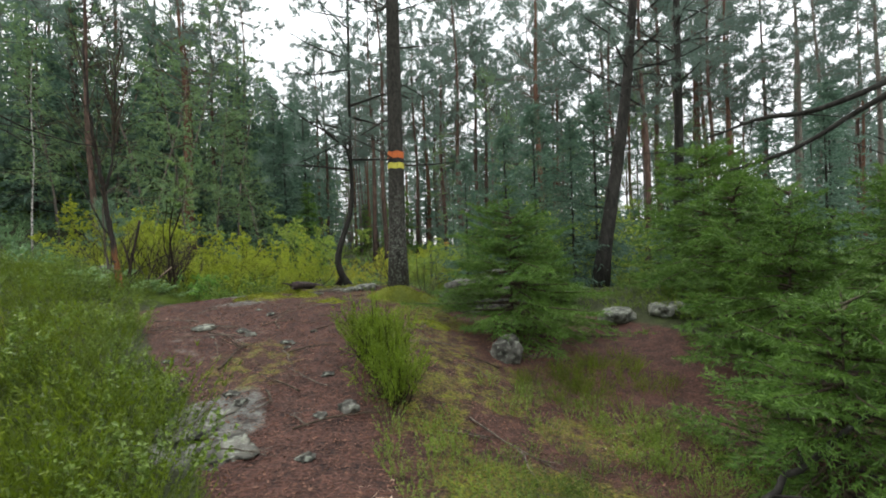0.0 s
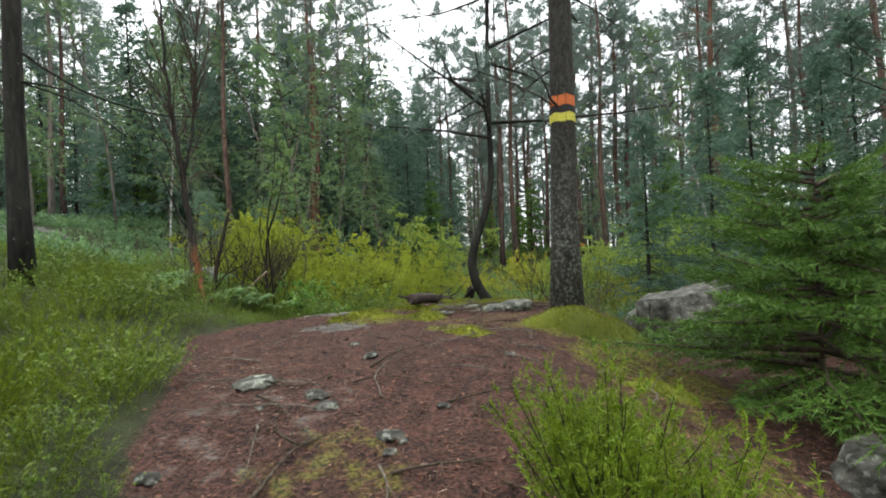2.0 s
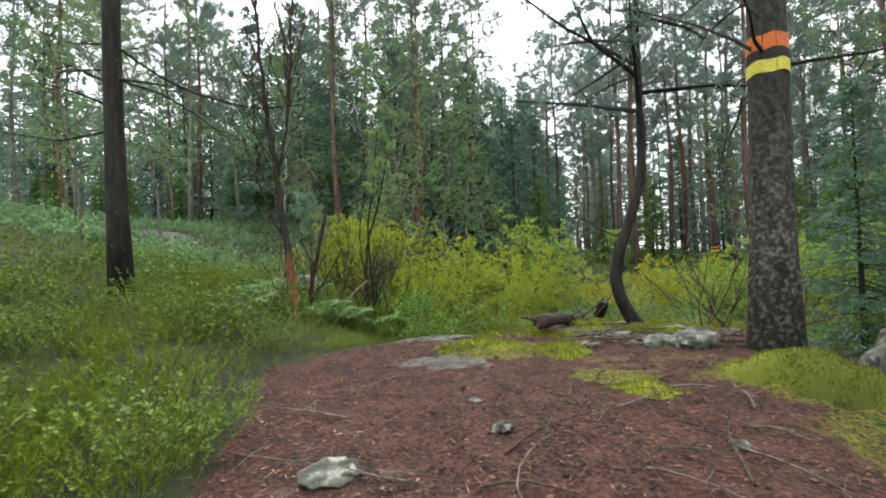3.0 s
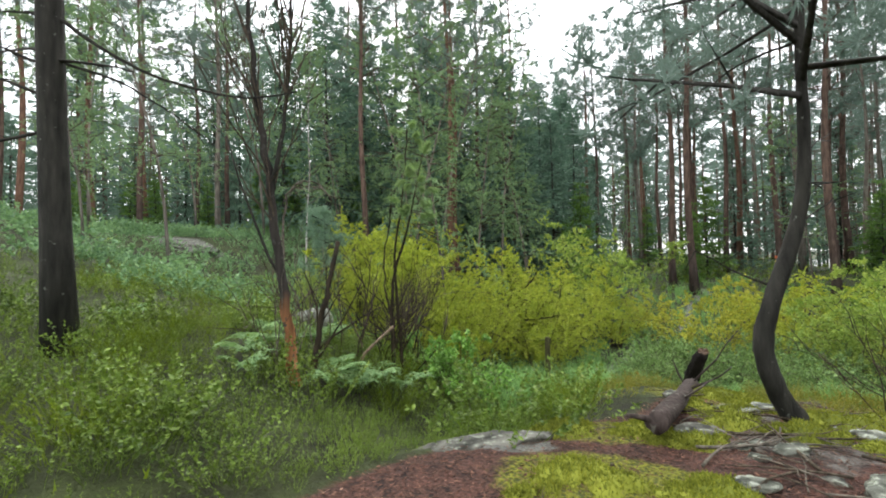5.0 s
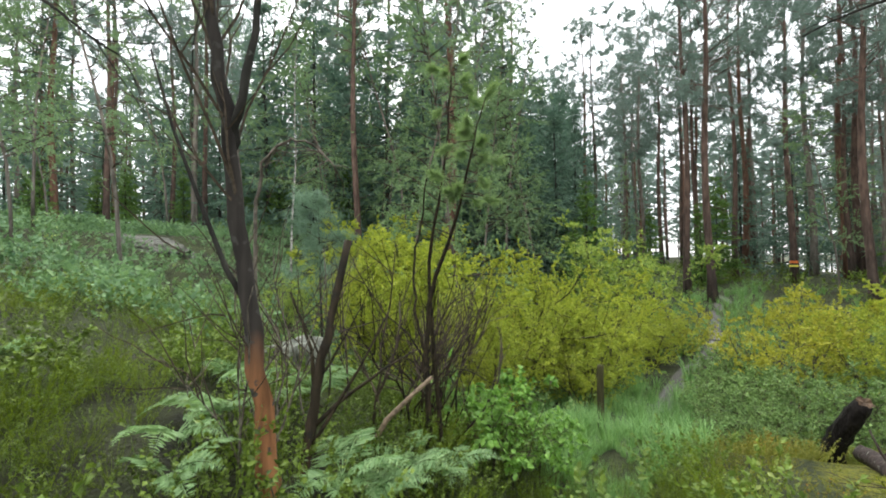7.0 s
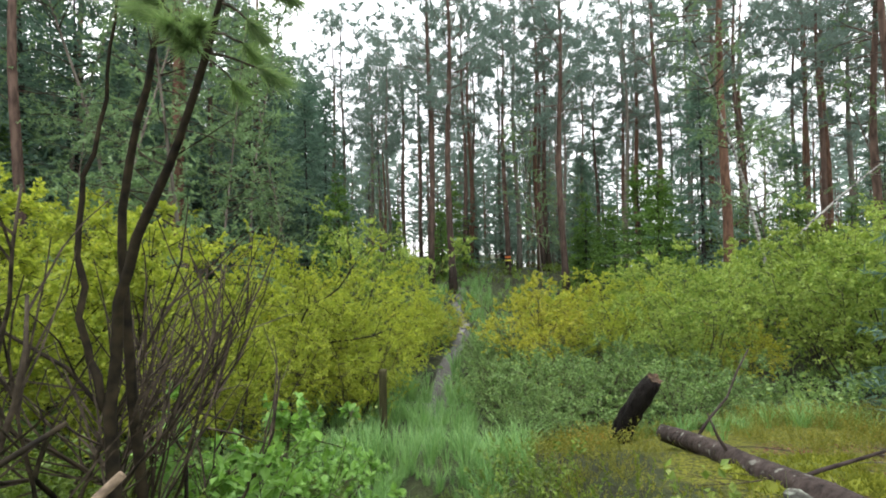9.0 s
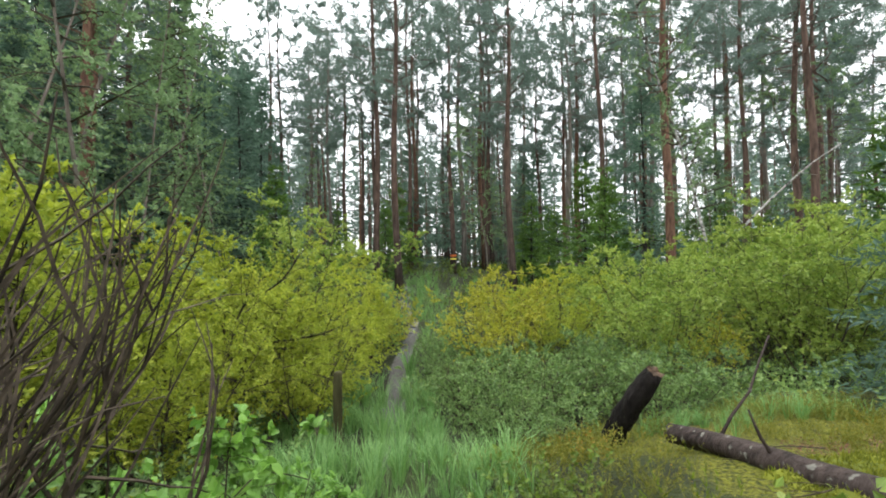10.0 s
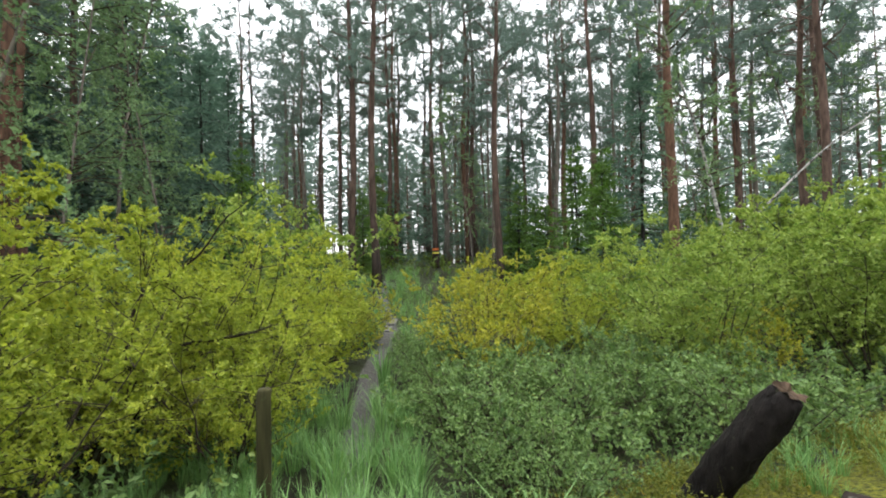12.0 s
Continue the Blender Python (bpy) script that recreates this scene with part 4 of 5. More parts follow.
bare_tree()
arch = thing("dead_sapling", (-3.12, 10.35, 0.75), "thin grey dead sapling with an arching bare top", "dead tree")
arng = np.random.default_rng(58)
bow = on_line(np.array([(0, 0, -0.1), (-0.08, 0.07, 0.85), (-0.12, 0.11, 1.65), (-0.09, 0.13, 1.88), (0.0, 0.16, 1.99), (0.12, 0.2, 2.02), (0.24, 0.25, 1.95), (0.33, 0.29, 1.8)]), np.linspace(0, 1, 22)) + arng.normal(0, 0.008, (22, 3))
g = Geo()
g.tube(bow, np.linspace(0.014, 0.005, 22), 7)
part("stem", g, M_DEAD, arch, smooth=True)
g = Geo()
for u in arng.uniform(0.35, 1.0, 26):
    q = bend(on_line(bow, [u])[0], arng.normal(0, 1, 3) + np.array([0.3, 0.2, -0.2]), arng.uniform(0.1, 0.35), 6, arng, 0.18)
    g.tube(q, np.linspace(0.004, 0.0015, 6), 4)
tagged(part("twig", g, M_DEAD, arch), kind="stuff")
snag = thing("broken_snag", (-2.86, 10.39, 0.7), "broken leaning dead stem, bark half gone", "dead tree")
nrng = np.random.default_rng(57)
shaft = np.array([(-0.03, -0.04, -0.15), (0, 0, 0.25), (0.03, 0.05, 0.55), (0.055, 0.09, 0.78), (0.09, 0.13, 0.98), (0.16, 0.22, 1.45)])
shaft = on_line(shaft, np.linspace(0, 1, 16)) + nrng.normal(0, 0.004, (16, 3))
g = Geo()
g.tube(shaft, np.linspace(0.034, 0.022, 16)[:, None] * (1 + nrng.normal(0, 0.1, (16, 11))), 11)
part("shaft", g, M_SNAG, snag, "splintered orange and black wood", smooth=True)
for start, way, length, rr in ((0.42, (-0.02, 0.1, 1), 0.62, 0.013), (0.3, (0.75, 0.5, 0.75), 0.75, 0.014), (0.22, (0.7, 0.55, 1.0), 0.9, 0.012), (0.5, (0.8, 0.2, 0.7), 0.5, 0.008), (0.6, (-0.4, 0.1, 0.9), 0.4, 0.007)):
    g = Geo()
    g.tube(bend(on_line(shaft, [start])[0], way, length, 8, nrng, 0.1), np.linspace(rr, rr * 0.4, 8), 6)
    part("side_stem", g, M_BROWN_STEM, snag, smooth=True)
g = Geo()
g.tube(np.array([(-2.92, 10.9, 0.45), (-2.81, 10.97, 0.74), (-2.68, 11.02, 0.97), (-2.53, 11.07, 1.12), (-2.39, 11.12, 1.25)]), [0.016, 0.018, 0.018, 0.016, 0.013], 7)
single("broken_branch", g, M_SAWN, "pale broken branch leaning in the bushes", "branch", smooth=True)


def stem_bush(name, seed, x, y, n, H, r, splay, label, mat, tilt=(0, 0), twig=5):
    """A clump of thin, nearly bare stems that fan out from one root."""
    rng = np.random.default_rng(seed)
    top = thing(name, (x, y, float(land(x, y))), label, "bush")
    lg = Geo()
    def off_line(q):
        return bool(np.all(clear_of_walk(q[:, 0] + x, q[:, 1] + y, 0.62)))

    made = 0
    while made < n:
        a = rng.uniform(0, 2 * np.pi)
        s = splay * rng.uniform(0.2, 1.2)
        p = bend((0.14 * rng.normal(), 0.14 * rng.normal(), -0.1), (s * np.cos(a) + tilt[0], s * np.sin(a) + tilt[1], 1), H * rng.uniform(0.55, 1.05), 8, rng, 0.2, 0.05)
        if not off_line(p):
            continue
        made += 1
        g = Geo()
        g.tube(p, r * rng.uniform(0.4, 1.1) * np.linspace(1, 0.3, 8), 6)
        part("stem", g, mat, top, smooth=True)
        for _ in range(twig):
            q = bend(on_line(p, [rng.uniform(0.35, 1)])[0], unit(p[-1] - p[0]) + rng.normal(0, 0.4, 3), H * 0.3, 5, rng, 0.14, 0.03)
            if not off_line(q):
                continue
            lg.tube(q, np.linspace(0.005, 0.0018, 5), 3)
    tagged(part("twig", lg, M_TWIG, top), kind="stuff")
    return top


stem_bush("bare_bush", 61, -2.66, 11.72, 22, 1.6, 0.012, 0.36, "leafless many-stemmed bush with dark thin stems", M_BROWN_STEM, (0.56, 0.06), 10)
stem_bush("bare_bush", 62, -3.1, 11.3, 7, 1.3, 0.014, 0.4, "tangle of thin bare stems behind the dead tree", M_TWIG)
stem_bush("bare_bush", 63, -3.05, 10.2, 14, 1.5, 0.008, 0.35, "thin grey dead twigs round the dead tree", M_DEAD)
stem_bush("bare_bush", 64, 1.9, 11.2, 10, 1.1, 0.011, 0.8, "low spreading bush of dark bare twigs", M_TWIG)
stem_bush("bare_bush", 65, 2.7, 12.1, 10, 1.3, 0.011, 0.8, "low spreading bush of dark bare twigs", M_TWIG)


def tufted_pine():
    """A spindly young pine: a crooked dark stem, forked, with soft drooping tufts of long needles on top."""
    rng = np.random.default_rng(66)
    top = thing("young_pine", (-2.5, 11.3, 0.5), "spindly young pine with crooked stem and soft tufts", "pine tree")
    stems = [
        np.array([(0, 0, -0.1), (0.01, 0, 0.4), (-0.01, 0.01, 0.85), (0.03, 0, 1.25), (0.12, -0.03, 1.5), (0.25, -0.08, 1.75), (0.36, -0.12, 2.05), (0.44, -0.14, 2.4)]),
        np.array([(0.05, 0.2, -0.1), (0.0, 0.2, 0.6), (-0.04, 0.18, 1.15), (-0.02, 0.16, 1.6), (0.08, 0.12, 2.0), (0.16, 0.1, 2.5), (0.2, 0.08, 2.9)]),
        np.array([(-0.01, 0.01, 0.85), (-0.1, 0.05, 1.1), (-0.12, 0.08, 1.5), (-0.05, 0.08, 1.85), (0.02, 0.05, 2.2)]),
    ]
    for line, r in zip(stems, (0.023, 0.02, 0.013)):
        g = Geo()
        fine = on_line(line, np.linspace(0, 1, 18)) + rng.normal(0, 0.006, (18, 3))
        g.tube(fine, np.linspace(r, r * 0.3, 18)[:, None] * (1 + rng.normal(0, 0.06, (18, 9))), 9)
        part("stem", g, M_BROWN_STEM, top, smooth=True)
    tw, ng = Geo(), Geo()
    for k in range(30):
        line = stems[0] if k < 20 else stems[1]
        u = rng.uniform(0.8, 1.0) if k < 20 else rng.uniform(0.85, 1.0)
        a = rng.uniform(0, 2 * np.pi)
        p = bend(on_line(line, [u])[0], (np.cos(a), np.sin(a), rng.uniform(-0.2, 0.9)), rng.uniform(0.12, 0.3), 6, rng, 0.15, -0.1)
        tw.tube(p, np.linspace(0.005, 0.002, 6), 4, False)
        n = 420
        w = rng.uniform(0.6, 1.0, n)
        ng.needles(on_line(p, w), unit(p[-1] - p[0]) * 0.7 + rng.normal(0, 0.38, (n, 3)) + np.array([0, 0, -0.25]), rng.uniform(0.05, 0.1, n), 0.0017, rng)
    tagged(part("twig", tw, M_TWIG, top), kind="stuff")
    part("crown", ng, M_YPINE, top)


tufted_pine()
make_pine("young_pine", 67, 1.85, 0.018, 0.5, M_DARK_BARK, 0.27, 18, (-3.9, 12.15, float(land(-3.9, 12.15))), "young bluish pine behind the dead stems", stubs=4, clump=0.08, dense=60, thin=0.02, group="", needle_mat=M_BPINE)

# ---- willow thicket round the bog ----
WY = "yellowing leafy willow bush with thin dark stems"
willows = [
    make_broadleaf("willow_bush", 71, 3.0, 0.018, (0, 0, -200), WY, "bush", M_TWIG, M_WILLOW, 11, 0.12, 1.15, 132, 0.054, 27, -0.01, group="willow thicket", subs=5, splay=0.75),
    make_broadleaf("willow_bush", 72, 2.8, 0.016, (0, 0, -200), "leafy green willow bush with thin stems", "bush", M_TWIG, M_GREENW, 10, 0.10, 1.25, 110, 0.07, 17, -0.01, group="willow thicket", subs=5, splay=0.75),
    make_broadleaf("willow_bush", 73, 1.9, 0.012, (0, 0, -200), "low willow bush turning orange and yellow", "bush", M_TWIG, M_ORANGEW, 9, 0.10, 0.95, 81, 0.055, 17, 0.0, group="willow thicket", subs=4, splay=0.7),
    make_broadleaf("bog_bush", 74, 1.1, 0.009, (0, 0, -200), "low grey-green bog myrtle bush", "bush", M_TWIG, M_GALE, 12, 0.1, 0.65, 84, 0.045, 14, 0.02, group="bog myrtle bushes", subs=4, splay=0.6),
    make_broadleaf("willow_bush", 75, 2.75, 0.018, (0, 0, -200), "tall narrow willow with yellow-green leaves", "bush", M_BROWN_STEM, M_WILLOW, 9, 0.25, 0.85, 108, 0.052, 24, -0.01, group="willow thicket", subs=5, splay=0.26),
]
for sx, sy, kind, size in [(-2.6, 17.0, 0, 0.88), (-4.2, 16.0, 0, 1.12), (-1.2, 22.2, 1, 1.42), (-3.1, 20.3, 0, 1.2), (-3.5, 13.9, 4, 0.95), (-4.3, 14.7, 4, 1.05), (-4.1, 13.2, 4, 0.8), (-3.1, 15.3, 0, 0.72), (-8.6, 21.5, 0, 1.4), (-7.3, 21.8, 0, 1.4), (-1.7, 16.2, 0, 0.66), (-1.4, 17.4, 0, 0.72), (-1.6, 18.6, 0, 0.95), (-4.6, 18.2, 0, 0.9), (1.3, 17.1, 2, 1.0), (2.4, 19.2, 2, 1.15), (0.4, 21.4, 2, 0.8),
                           (6.6, 16.4, 1, 1.15), (8.6, 17.5, 1, 1.3), (7.5, 14.4, 1, 1.1), (10.5, 18.5, 1, 1.35), (5.0, 18.3, 1, 0.75), (4.2, 16.0, 2, 0.7), (3.4, 21.5, 2, 0.9), (9.5, 14.8, 1, 0.9), (-5.6, 21.0, 1, 0.9),
                           (3.3, 15.8, 1, 0.75), (4.6, 17.2, 1, 0.95), (5.8, 15.3, 1, 0.95), (2.9, 18.0, 0, 0.72), (4.4, 19.6, 0, 0.8), (7.4, 18.9, 1, 1.1), (9.3, 16.0, 1, 1.2), (-0.4, 19.9, 0, 0.62), (6.3, 21.5, 1, 0.9), (-8.5, 17.5, 1, 0.6)]:
    plant(willows[kind], sx, sy, rng.uniform(0, 360), size)
for sx, sy, size in [(0.1, 14.6, 0.7), (0.3, 14.1, 0.6), (0.55, 15.0, 0.95), (0.3, 15.8, 0.85), (0.6, 17.3, 0.8), (1.4, 16.3, 0.9), (2.7, 16.2, 1.0), (1.2, 15.4, 1.05), (2.1, 15.2, 1.0), (0.5, 16.2, 1.0), (1.9, 14.2, 0.85), (3.0, 14.9, 0.9), (3.2, 17.2, 0.9), (0.9, 18.3, 0.9), (-5.2, 14.2, 0.9), (-6.3, 13.2, 0.9),
                     (-6.8, 15.5, 1.0), (-5.8, 16.6, 0.9), (-8.4, 14.5, 1.0), (-7.2, 18.8, 1.0), (4.3, 12.8, 0.8)]:
    plant(willows[3], sx, sy, rng.uniform(0, 360), size)
front_willow = make_broadleaf("willow_bush", 76, 2.3, 0.02, (-2.95, 16.75, float(land(-2.95, 16.75))), "leafy yellow-green willow with dark spreading limbs", "bush", M_BROWN_STEM, M_WILLOW, 8, 0.2, 1.0, 80, 0.054, 22, -0.01, group="willow thicket", subs=5, splay=0.6)
long_branch(front_willow, [(-2.95, 16.7, -0.45), (-2.8, 16.65, 0.0), (-2.57, 16.57, 0.45), (-2.22, 16.44, 0.64), (-1.72, 16.25, 0.67), (-1.37, 16.1, 0.77)], 0.026, 0.008, 511, 9, "limb", M_BROWN_STEM)
long_branch(front_willow, [(-2.6, 16.58, 0.4), (-2.5, 16.52, 0.8), (-2.4, 16.5, 1.13), (-1.95, 16.3, 1.38), (-1.67, 16.25, 1.77)], 0.02, 0.006, 512, 9, "limb", M_BROWN_STEM)
for ob in pines + far_pines + spruces + birches + willows:
    for o in list(ob.children_recursive) + [ob]:
        bpy.data.objects.remove(o)

for sx, sy, h, s in ((-2.15, 12.1, 1.15, 81), (-2.35, 12.4, 1.0, 82), (-2.02, 12.55, 0.8, 83), (-2.4, 11.95, 0.6, 85), (-1.95, 13.3, 0.7, 86)):
    make_broadleaf("alder_sapling", s, h, 0.008, (sx, sy, float(land(sx, sy))), "low sapling with broad fresh green leaves", "bush", M_TWIG, M_BROAD, 6, 0.25, 0.42, 42, 0.056, 7, 0.0, group="alder saplings", subs=3, splay=0.5, broad=True)

# ---- young spruces right of the path ----
YS = "young bright green spruce with full branches to the ground"
for sx, sy, h, w, s, tw, nd in ((3.55, 7.85, 2.0, 1.75, 91, 18, 0.06), (6.0, 5.6, 2.0, 1.25, 92, 12, 0.07), (4.6, 3.9, 1.5, 1.2, 93, 12, 0.06), (7.2, 8.4, 2.8, 1.5, 94, 10, 0.09), (6.5, 6.9, 2.0, 1.3, 95, 9, 0.09), (4.9, 9.8, 1.2, 0.8, 96, 9, 0.07), (9.0, 9.5, 2.6, 1.4, 97, 8, 0.1), (7.5, 5.4, 2.2, 1.4, 98, 8, 0.1), (6.4, 3.8, 1.8, 1.2, 99, 9, 0.08)):
    make_spruce("young_spruce", s, h, 0.022, (sx, sy, float(land(sx, sy)) - 0.02), YS, w, 15, 7, tw, nd, M_YSPRUCE, 0.04, "young spruces", M_TWIG, fill=0.15, taper=0.62, slim=0.08)

windfall = thing("dead_branch", (3.68, 3.8, float(land(3.68, 3.8))), "dark dead branch caught in the young spruces", "branch")
wrng = np.random.default_rng(513)
fall_line = np.array([(0, 0, -0.04), (0.3, 0.02, 0.22), (0.6, 0.0, 0.4), (1.05, -0.08, 0.75), (1.5, -0.1, 0.95)])
fall_line = on_line(fall_line, np.linspace(0, 1, 14)) + wrng.normal(0, 0.012, (14, 3))
g = Geo()
g.tube(fall_line, np.linspace(0.026, 0.012, 14), 8)
part("limb", g, M_DARK_BARK, windfall, smooth=True)
for u, way, length in ((0.2, (0.1, -0.5, 0.1), 0.7), (0.4, (0.3, 0.4, 0.6), 0.6), (0.5, (0.7, -0.6, -0.05), 0.8), (0.75, (0.5, 0.5, 0.3), 0.5)):
    g = Geo()
    g.tube(bend(on_line(fall_line, [u])[0], way, length, 7, wrng, 0.14), np.linspace(0.012, 0.003, 7), 6)
    part("side_branch", g, M_DARK_BARK, windfall, smooth=True)

# ---- undergrowth ----
def sprig_clump(seed, n, H, R, leaf, width, per, spread=0.8, narrow=False):
    """A small clump of leafy or needled sprigs."""
    rng, g = np.random.default_rng(seed), Geo()
    for _ in range(n):
        a, rr = rng.uniform(0, 2 * np.pi), R * np.sqrt(rng.uniform(0, 1))
        p = bend((rr * np.cos(a) * 0.5, rr * np.sin(a) * 0.5, -0.03), (spread * rr / R * np.cos(a), spread * rr / R * np.sin(a), 1), H * rng.uniform(0.6, 1.05), 4, rng, 0.12)
        g.needles(p[:1], p[-1:] - p[:1], H, 0.0025, rng)
        pos = on_line(p, rng.uniform(0.25 if narrow else 0.42, 1.0, per))
        d = unit(p[-1] - p[0]) * (0.9 if narrow else 0.45) + rng.normal(0, 0.6 if narrow else 0.75, (per, 3)) * (1, 1, 1 if narrow else 0.55)
        if narrow:
            g.needles(pos, d, leaf * rng.uniform(0.6, 1.2, per), width, rng)
        else:
            g.leaves(pos, d, leaf * rng.uniform(0.6, 1.2, per), width, rng)
    return g


mound_rng = np.random.default_rng(404)
MOUNDS = np.column_stack([mound_rng.uniform(-9, 0.8, 300), mound_rng.uniform(0, 14, 300)])


def mounds(xy):
    """Bushes grow in mounds: tall in the middle, short between."""
    near = np.sqrt(((xy[:, None] - MOUNDS[None]) ** 2).sum(-1)).min(1)
    return 0.55 + 0.65 * np.exp(-((near / 0.27) ** 2))


def scatter(name, clumps, xy, size, material, label, category, seed, sink=0.0):
    rng, g = np.random.default_rng(seed), Geo()
    pick = rng.integers(0, len(clumps), len(xy))
    size = np.broadcast_to(size, (len(xy),)) * rng.uniform(0.6, 1.15, len(xy)) * (1 + 0.28 * np.sin(3.1 * xy[:, 0] + 1.3 * xy[:, 1]) * np.sin(2.3 * xy[:, 1] + 0.4))
    for k, c in enumerate(clumps):
        s = pick == k
        if s.any():
            at = np.column_stack([xy[s], land(xy[s][:, 0], xy[s][:, 1]) - sink])
            g.copies(c, at, rng.uniform(0, 2 * np.pi, s.sum()), size[s])
    return single(name, g, material, label, category, "stuff")


def spots(seed, n, x0, x1, y0, y1, keep):
    rng = np.random.default_rng(seed)
    xy = np.column_stack([rng.uniform(x0, x1, n), rng.uniform(y0, y1, n)])
    return xy[keep(xy[:, 0], xy[:, 1], rng)]


def wild(x, y):
    return (litter_mask(x, y) < 0.25) & ~((x > -0.5) & (y > 10) & (y < 13.9)) & (near_line(x, y, BOG_PATH) > 0.3) & clear_of_walk(x, y, 0.2)


def by_distance(x, y, r, full=1.2):
    line = np.array([(1.45, 0.5), (1.2, 3.6), (0.6, 5.4), (0.0, 6.7), (-1.3, 8.3), (-1.85, 10.0), (-1.4, 12.0)])
    return r.uniform(size=len(x)) < np.clip(full / (0.3 + 0.45 * near_line(x, y, line)), 0.12, 1)


def patch(x, y):
    return np.sin(1.3 * x + 0.5) * np.sin(1.1 * y + 1) + 0.5 * np.sin(2.9 * x + 1.7 * y)


bil = [sprig_clump(100 + i, 10, 0.36, 0.26, 0.036, 0.0115, 13) for i in range(4)]
fine_bil = [sprig_clump(105 + i, 12, 0.36, 0.25, 0.027, 0.0085, 15) for i in range(4)]
hea = [sprig_clump(110 + i, 22, 0.36, 0.24, 0.027, 0.0034, 19, 0.8, True) for i in range(3)]
gal = [sprig_clump(120 + i, 9, 0.6, 0.34, 0.065, 0.017, 11) for i in range(3)]
far_gal = [sprig_clump(125 + i, 7, 0.65, 0.45, 0.10, 0.03, 9) for i in range(3)]
scatter("bilberry_bushes", fine_bil, (at := spots(11, 2000, -4.6, 1.0, 1.5, 13, lambda x, y, r: wild(x, y) & clear_of_walk(x, y, np.where(y > 8.5, 0.56, 0.36)) & ~clear_of_walk(x, y, 2.5) & ((patch(x, y) > -0.6) | (y > 9)))), mounds(at), M_BILBERRY, "low leafy bilberry bushes beside the path", "undergrowth", 11)
scatter("bilberry_bushes", bil, (at := spots(1, 3700, -9, 1.0, 0, 14, lambda x, y, r: wild(x, y) & clear_of_walk(x, y, 2.3) & by_distance(x, y, r) & ((patch(x, y) > -0.6) | (y > 9)))), mounds(at), M_BILBERRY, "low green bilberry bushes covering the slope", "undergrowth", 1)
scatter("heather", hea, spots(2, 2200, -8, 0.9, 0, 12, lambda x, y, r: wild(x, y) & by_distance(x, y, r) & (patch(x, y) < -0.35)), 0.95, M_HEATHER, "tufts of green heather beside the path", "undergrowth", 2)
scatter("heather", hea, spots(12, 90, -2.6, 0.4, 3.5, 8, lambda x, y, r: wild(x, y)), 1.6, M_HEATHER, "tall green heather beside the path", "undergrowth", 12)
scatter("bilberry_bushes", bil, spots(3, 1700, 1.6, 10, 0.5, 13.5, lambda x, y, r: wild(x, y) & (litter_mask(x, y) < 0.1) & by_distance(x, y, r, 2.4)), 0.9, M_BILBERRY, "low bilberry under the spruces", "undergrowth", 3)
scatter("bilberry_bushes", fine_bil, spots(33, 900, 1.4, 4.4, 2.2, 5.2, lambda x, y, r: clear_of_walk(x, y, 0.42) & (r.uniform(size=len(x)) < np.clip(2.6 - 0.5 * y, 0.1, 1))), 0.45, M_BILBERRY, "short bilberry sprigs among the litter", "undergrowth", 33)
scatter("bilberry_bushes", fine_bil, spots(34, 1100, -2.6, 0.0, 8.2, 13.2, lambda x, y, r: (litter_mask(x, y) < 0.25) & ~clear_of_walk(x, y, 0.6)), 0.42, M_BILBERRY, "trodden short bilberry where one walks", "undergrowth", 34)
scatter("bilberry_bushes", fine_bil, spots(35, 620, -0.6, 4.2, 11.2, 14.4, lambda x, y, r: (np.hypot(x - 0.7, y - 13.2) > 0.3) & (near_line(x, y, np.array([(0.0, 10.3), (0.66, 12.95)])) > np.where(x > 0.3, 0.5, 0.28)) & (r.uniform(size=len(x)) < np.where(y < 12.3, 0.35, 1))), 0.55, M_TURNING, "low bilberry sprigs turning red and yellow", "undergrowth", 35)
scatter("bilberry_bushes", fine_bil, spots(36, 130, 2.6, 4.4, 4.3, 6.0, lambda x, y, r: (np.hypot(x - 3.13, y - 6.85) > 0.5) & (patch(x * 2, y * 2) > -0.2)), 0.6, M_BILBERRY, "small green bilberry patch in the litter", "undergrowth", 36)
scatter("heather", hea, spots(37, 60, -0.2, 3.4, 11.6, 14.2, lambda x, y, r: (np.hypot(x - 0.7, y - 13.2) > 0.4) & (near_line(x, y, np.array([(0.0, 10.3), (0.66, 12.95)])) > 0.55)), 0.6, M_TURNING, "reddish heather tufts round the stump", "undergrowth", 37)
scatter("heather", hea, spots(40, 150, 2.9, 5.2, 5.2, 7.0, lambda x, y, r: (np.hypot((x - 3.9) / 1.0, (y - 6.1) / 0.6) < 1) & (np.hypot(x - 3.13, y - 6.85) > 0.45)), 0.6, M_HEATHER, "low green heather patch in the litter", "undergrowth", 40)
big_bil = [sprig_clump(170 + i, 26, 0.46, 0.34, 0.032, 0.0105, 20, 0.95) for i in range(4)]
scatter("leafy_shrubs", big_bil, MOUNDS[wild(MOUNDS[:, 0], MOUNDS[:, 1]) & clear_of_walk(MOUNDS[:, 0], MOUNDS[:, 1], 0.55) & (MOUNDS[:, 0] > -5.5) & (MOUNDS[:, 1] > 2.5) & (MOUNDS[:, 1] < 12.5) & (np.hypot(MOUNDS[:, 0] + 3.0, MOUNDS[:, 1] - 10.5) > 1.1)], 1.15, M_SHRUB, "rounded leafy shrubs among the bilberry", "undergrowth", 38)
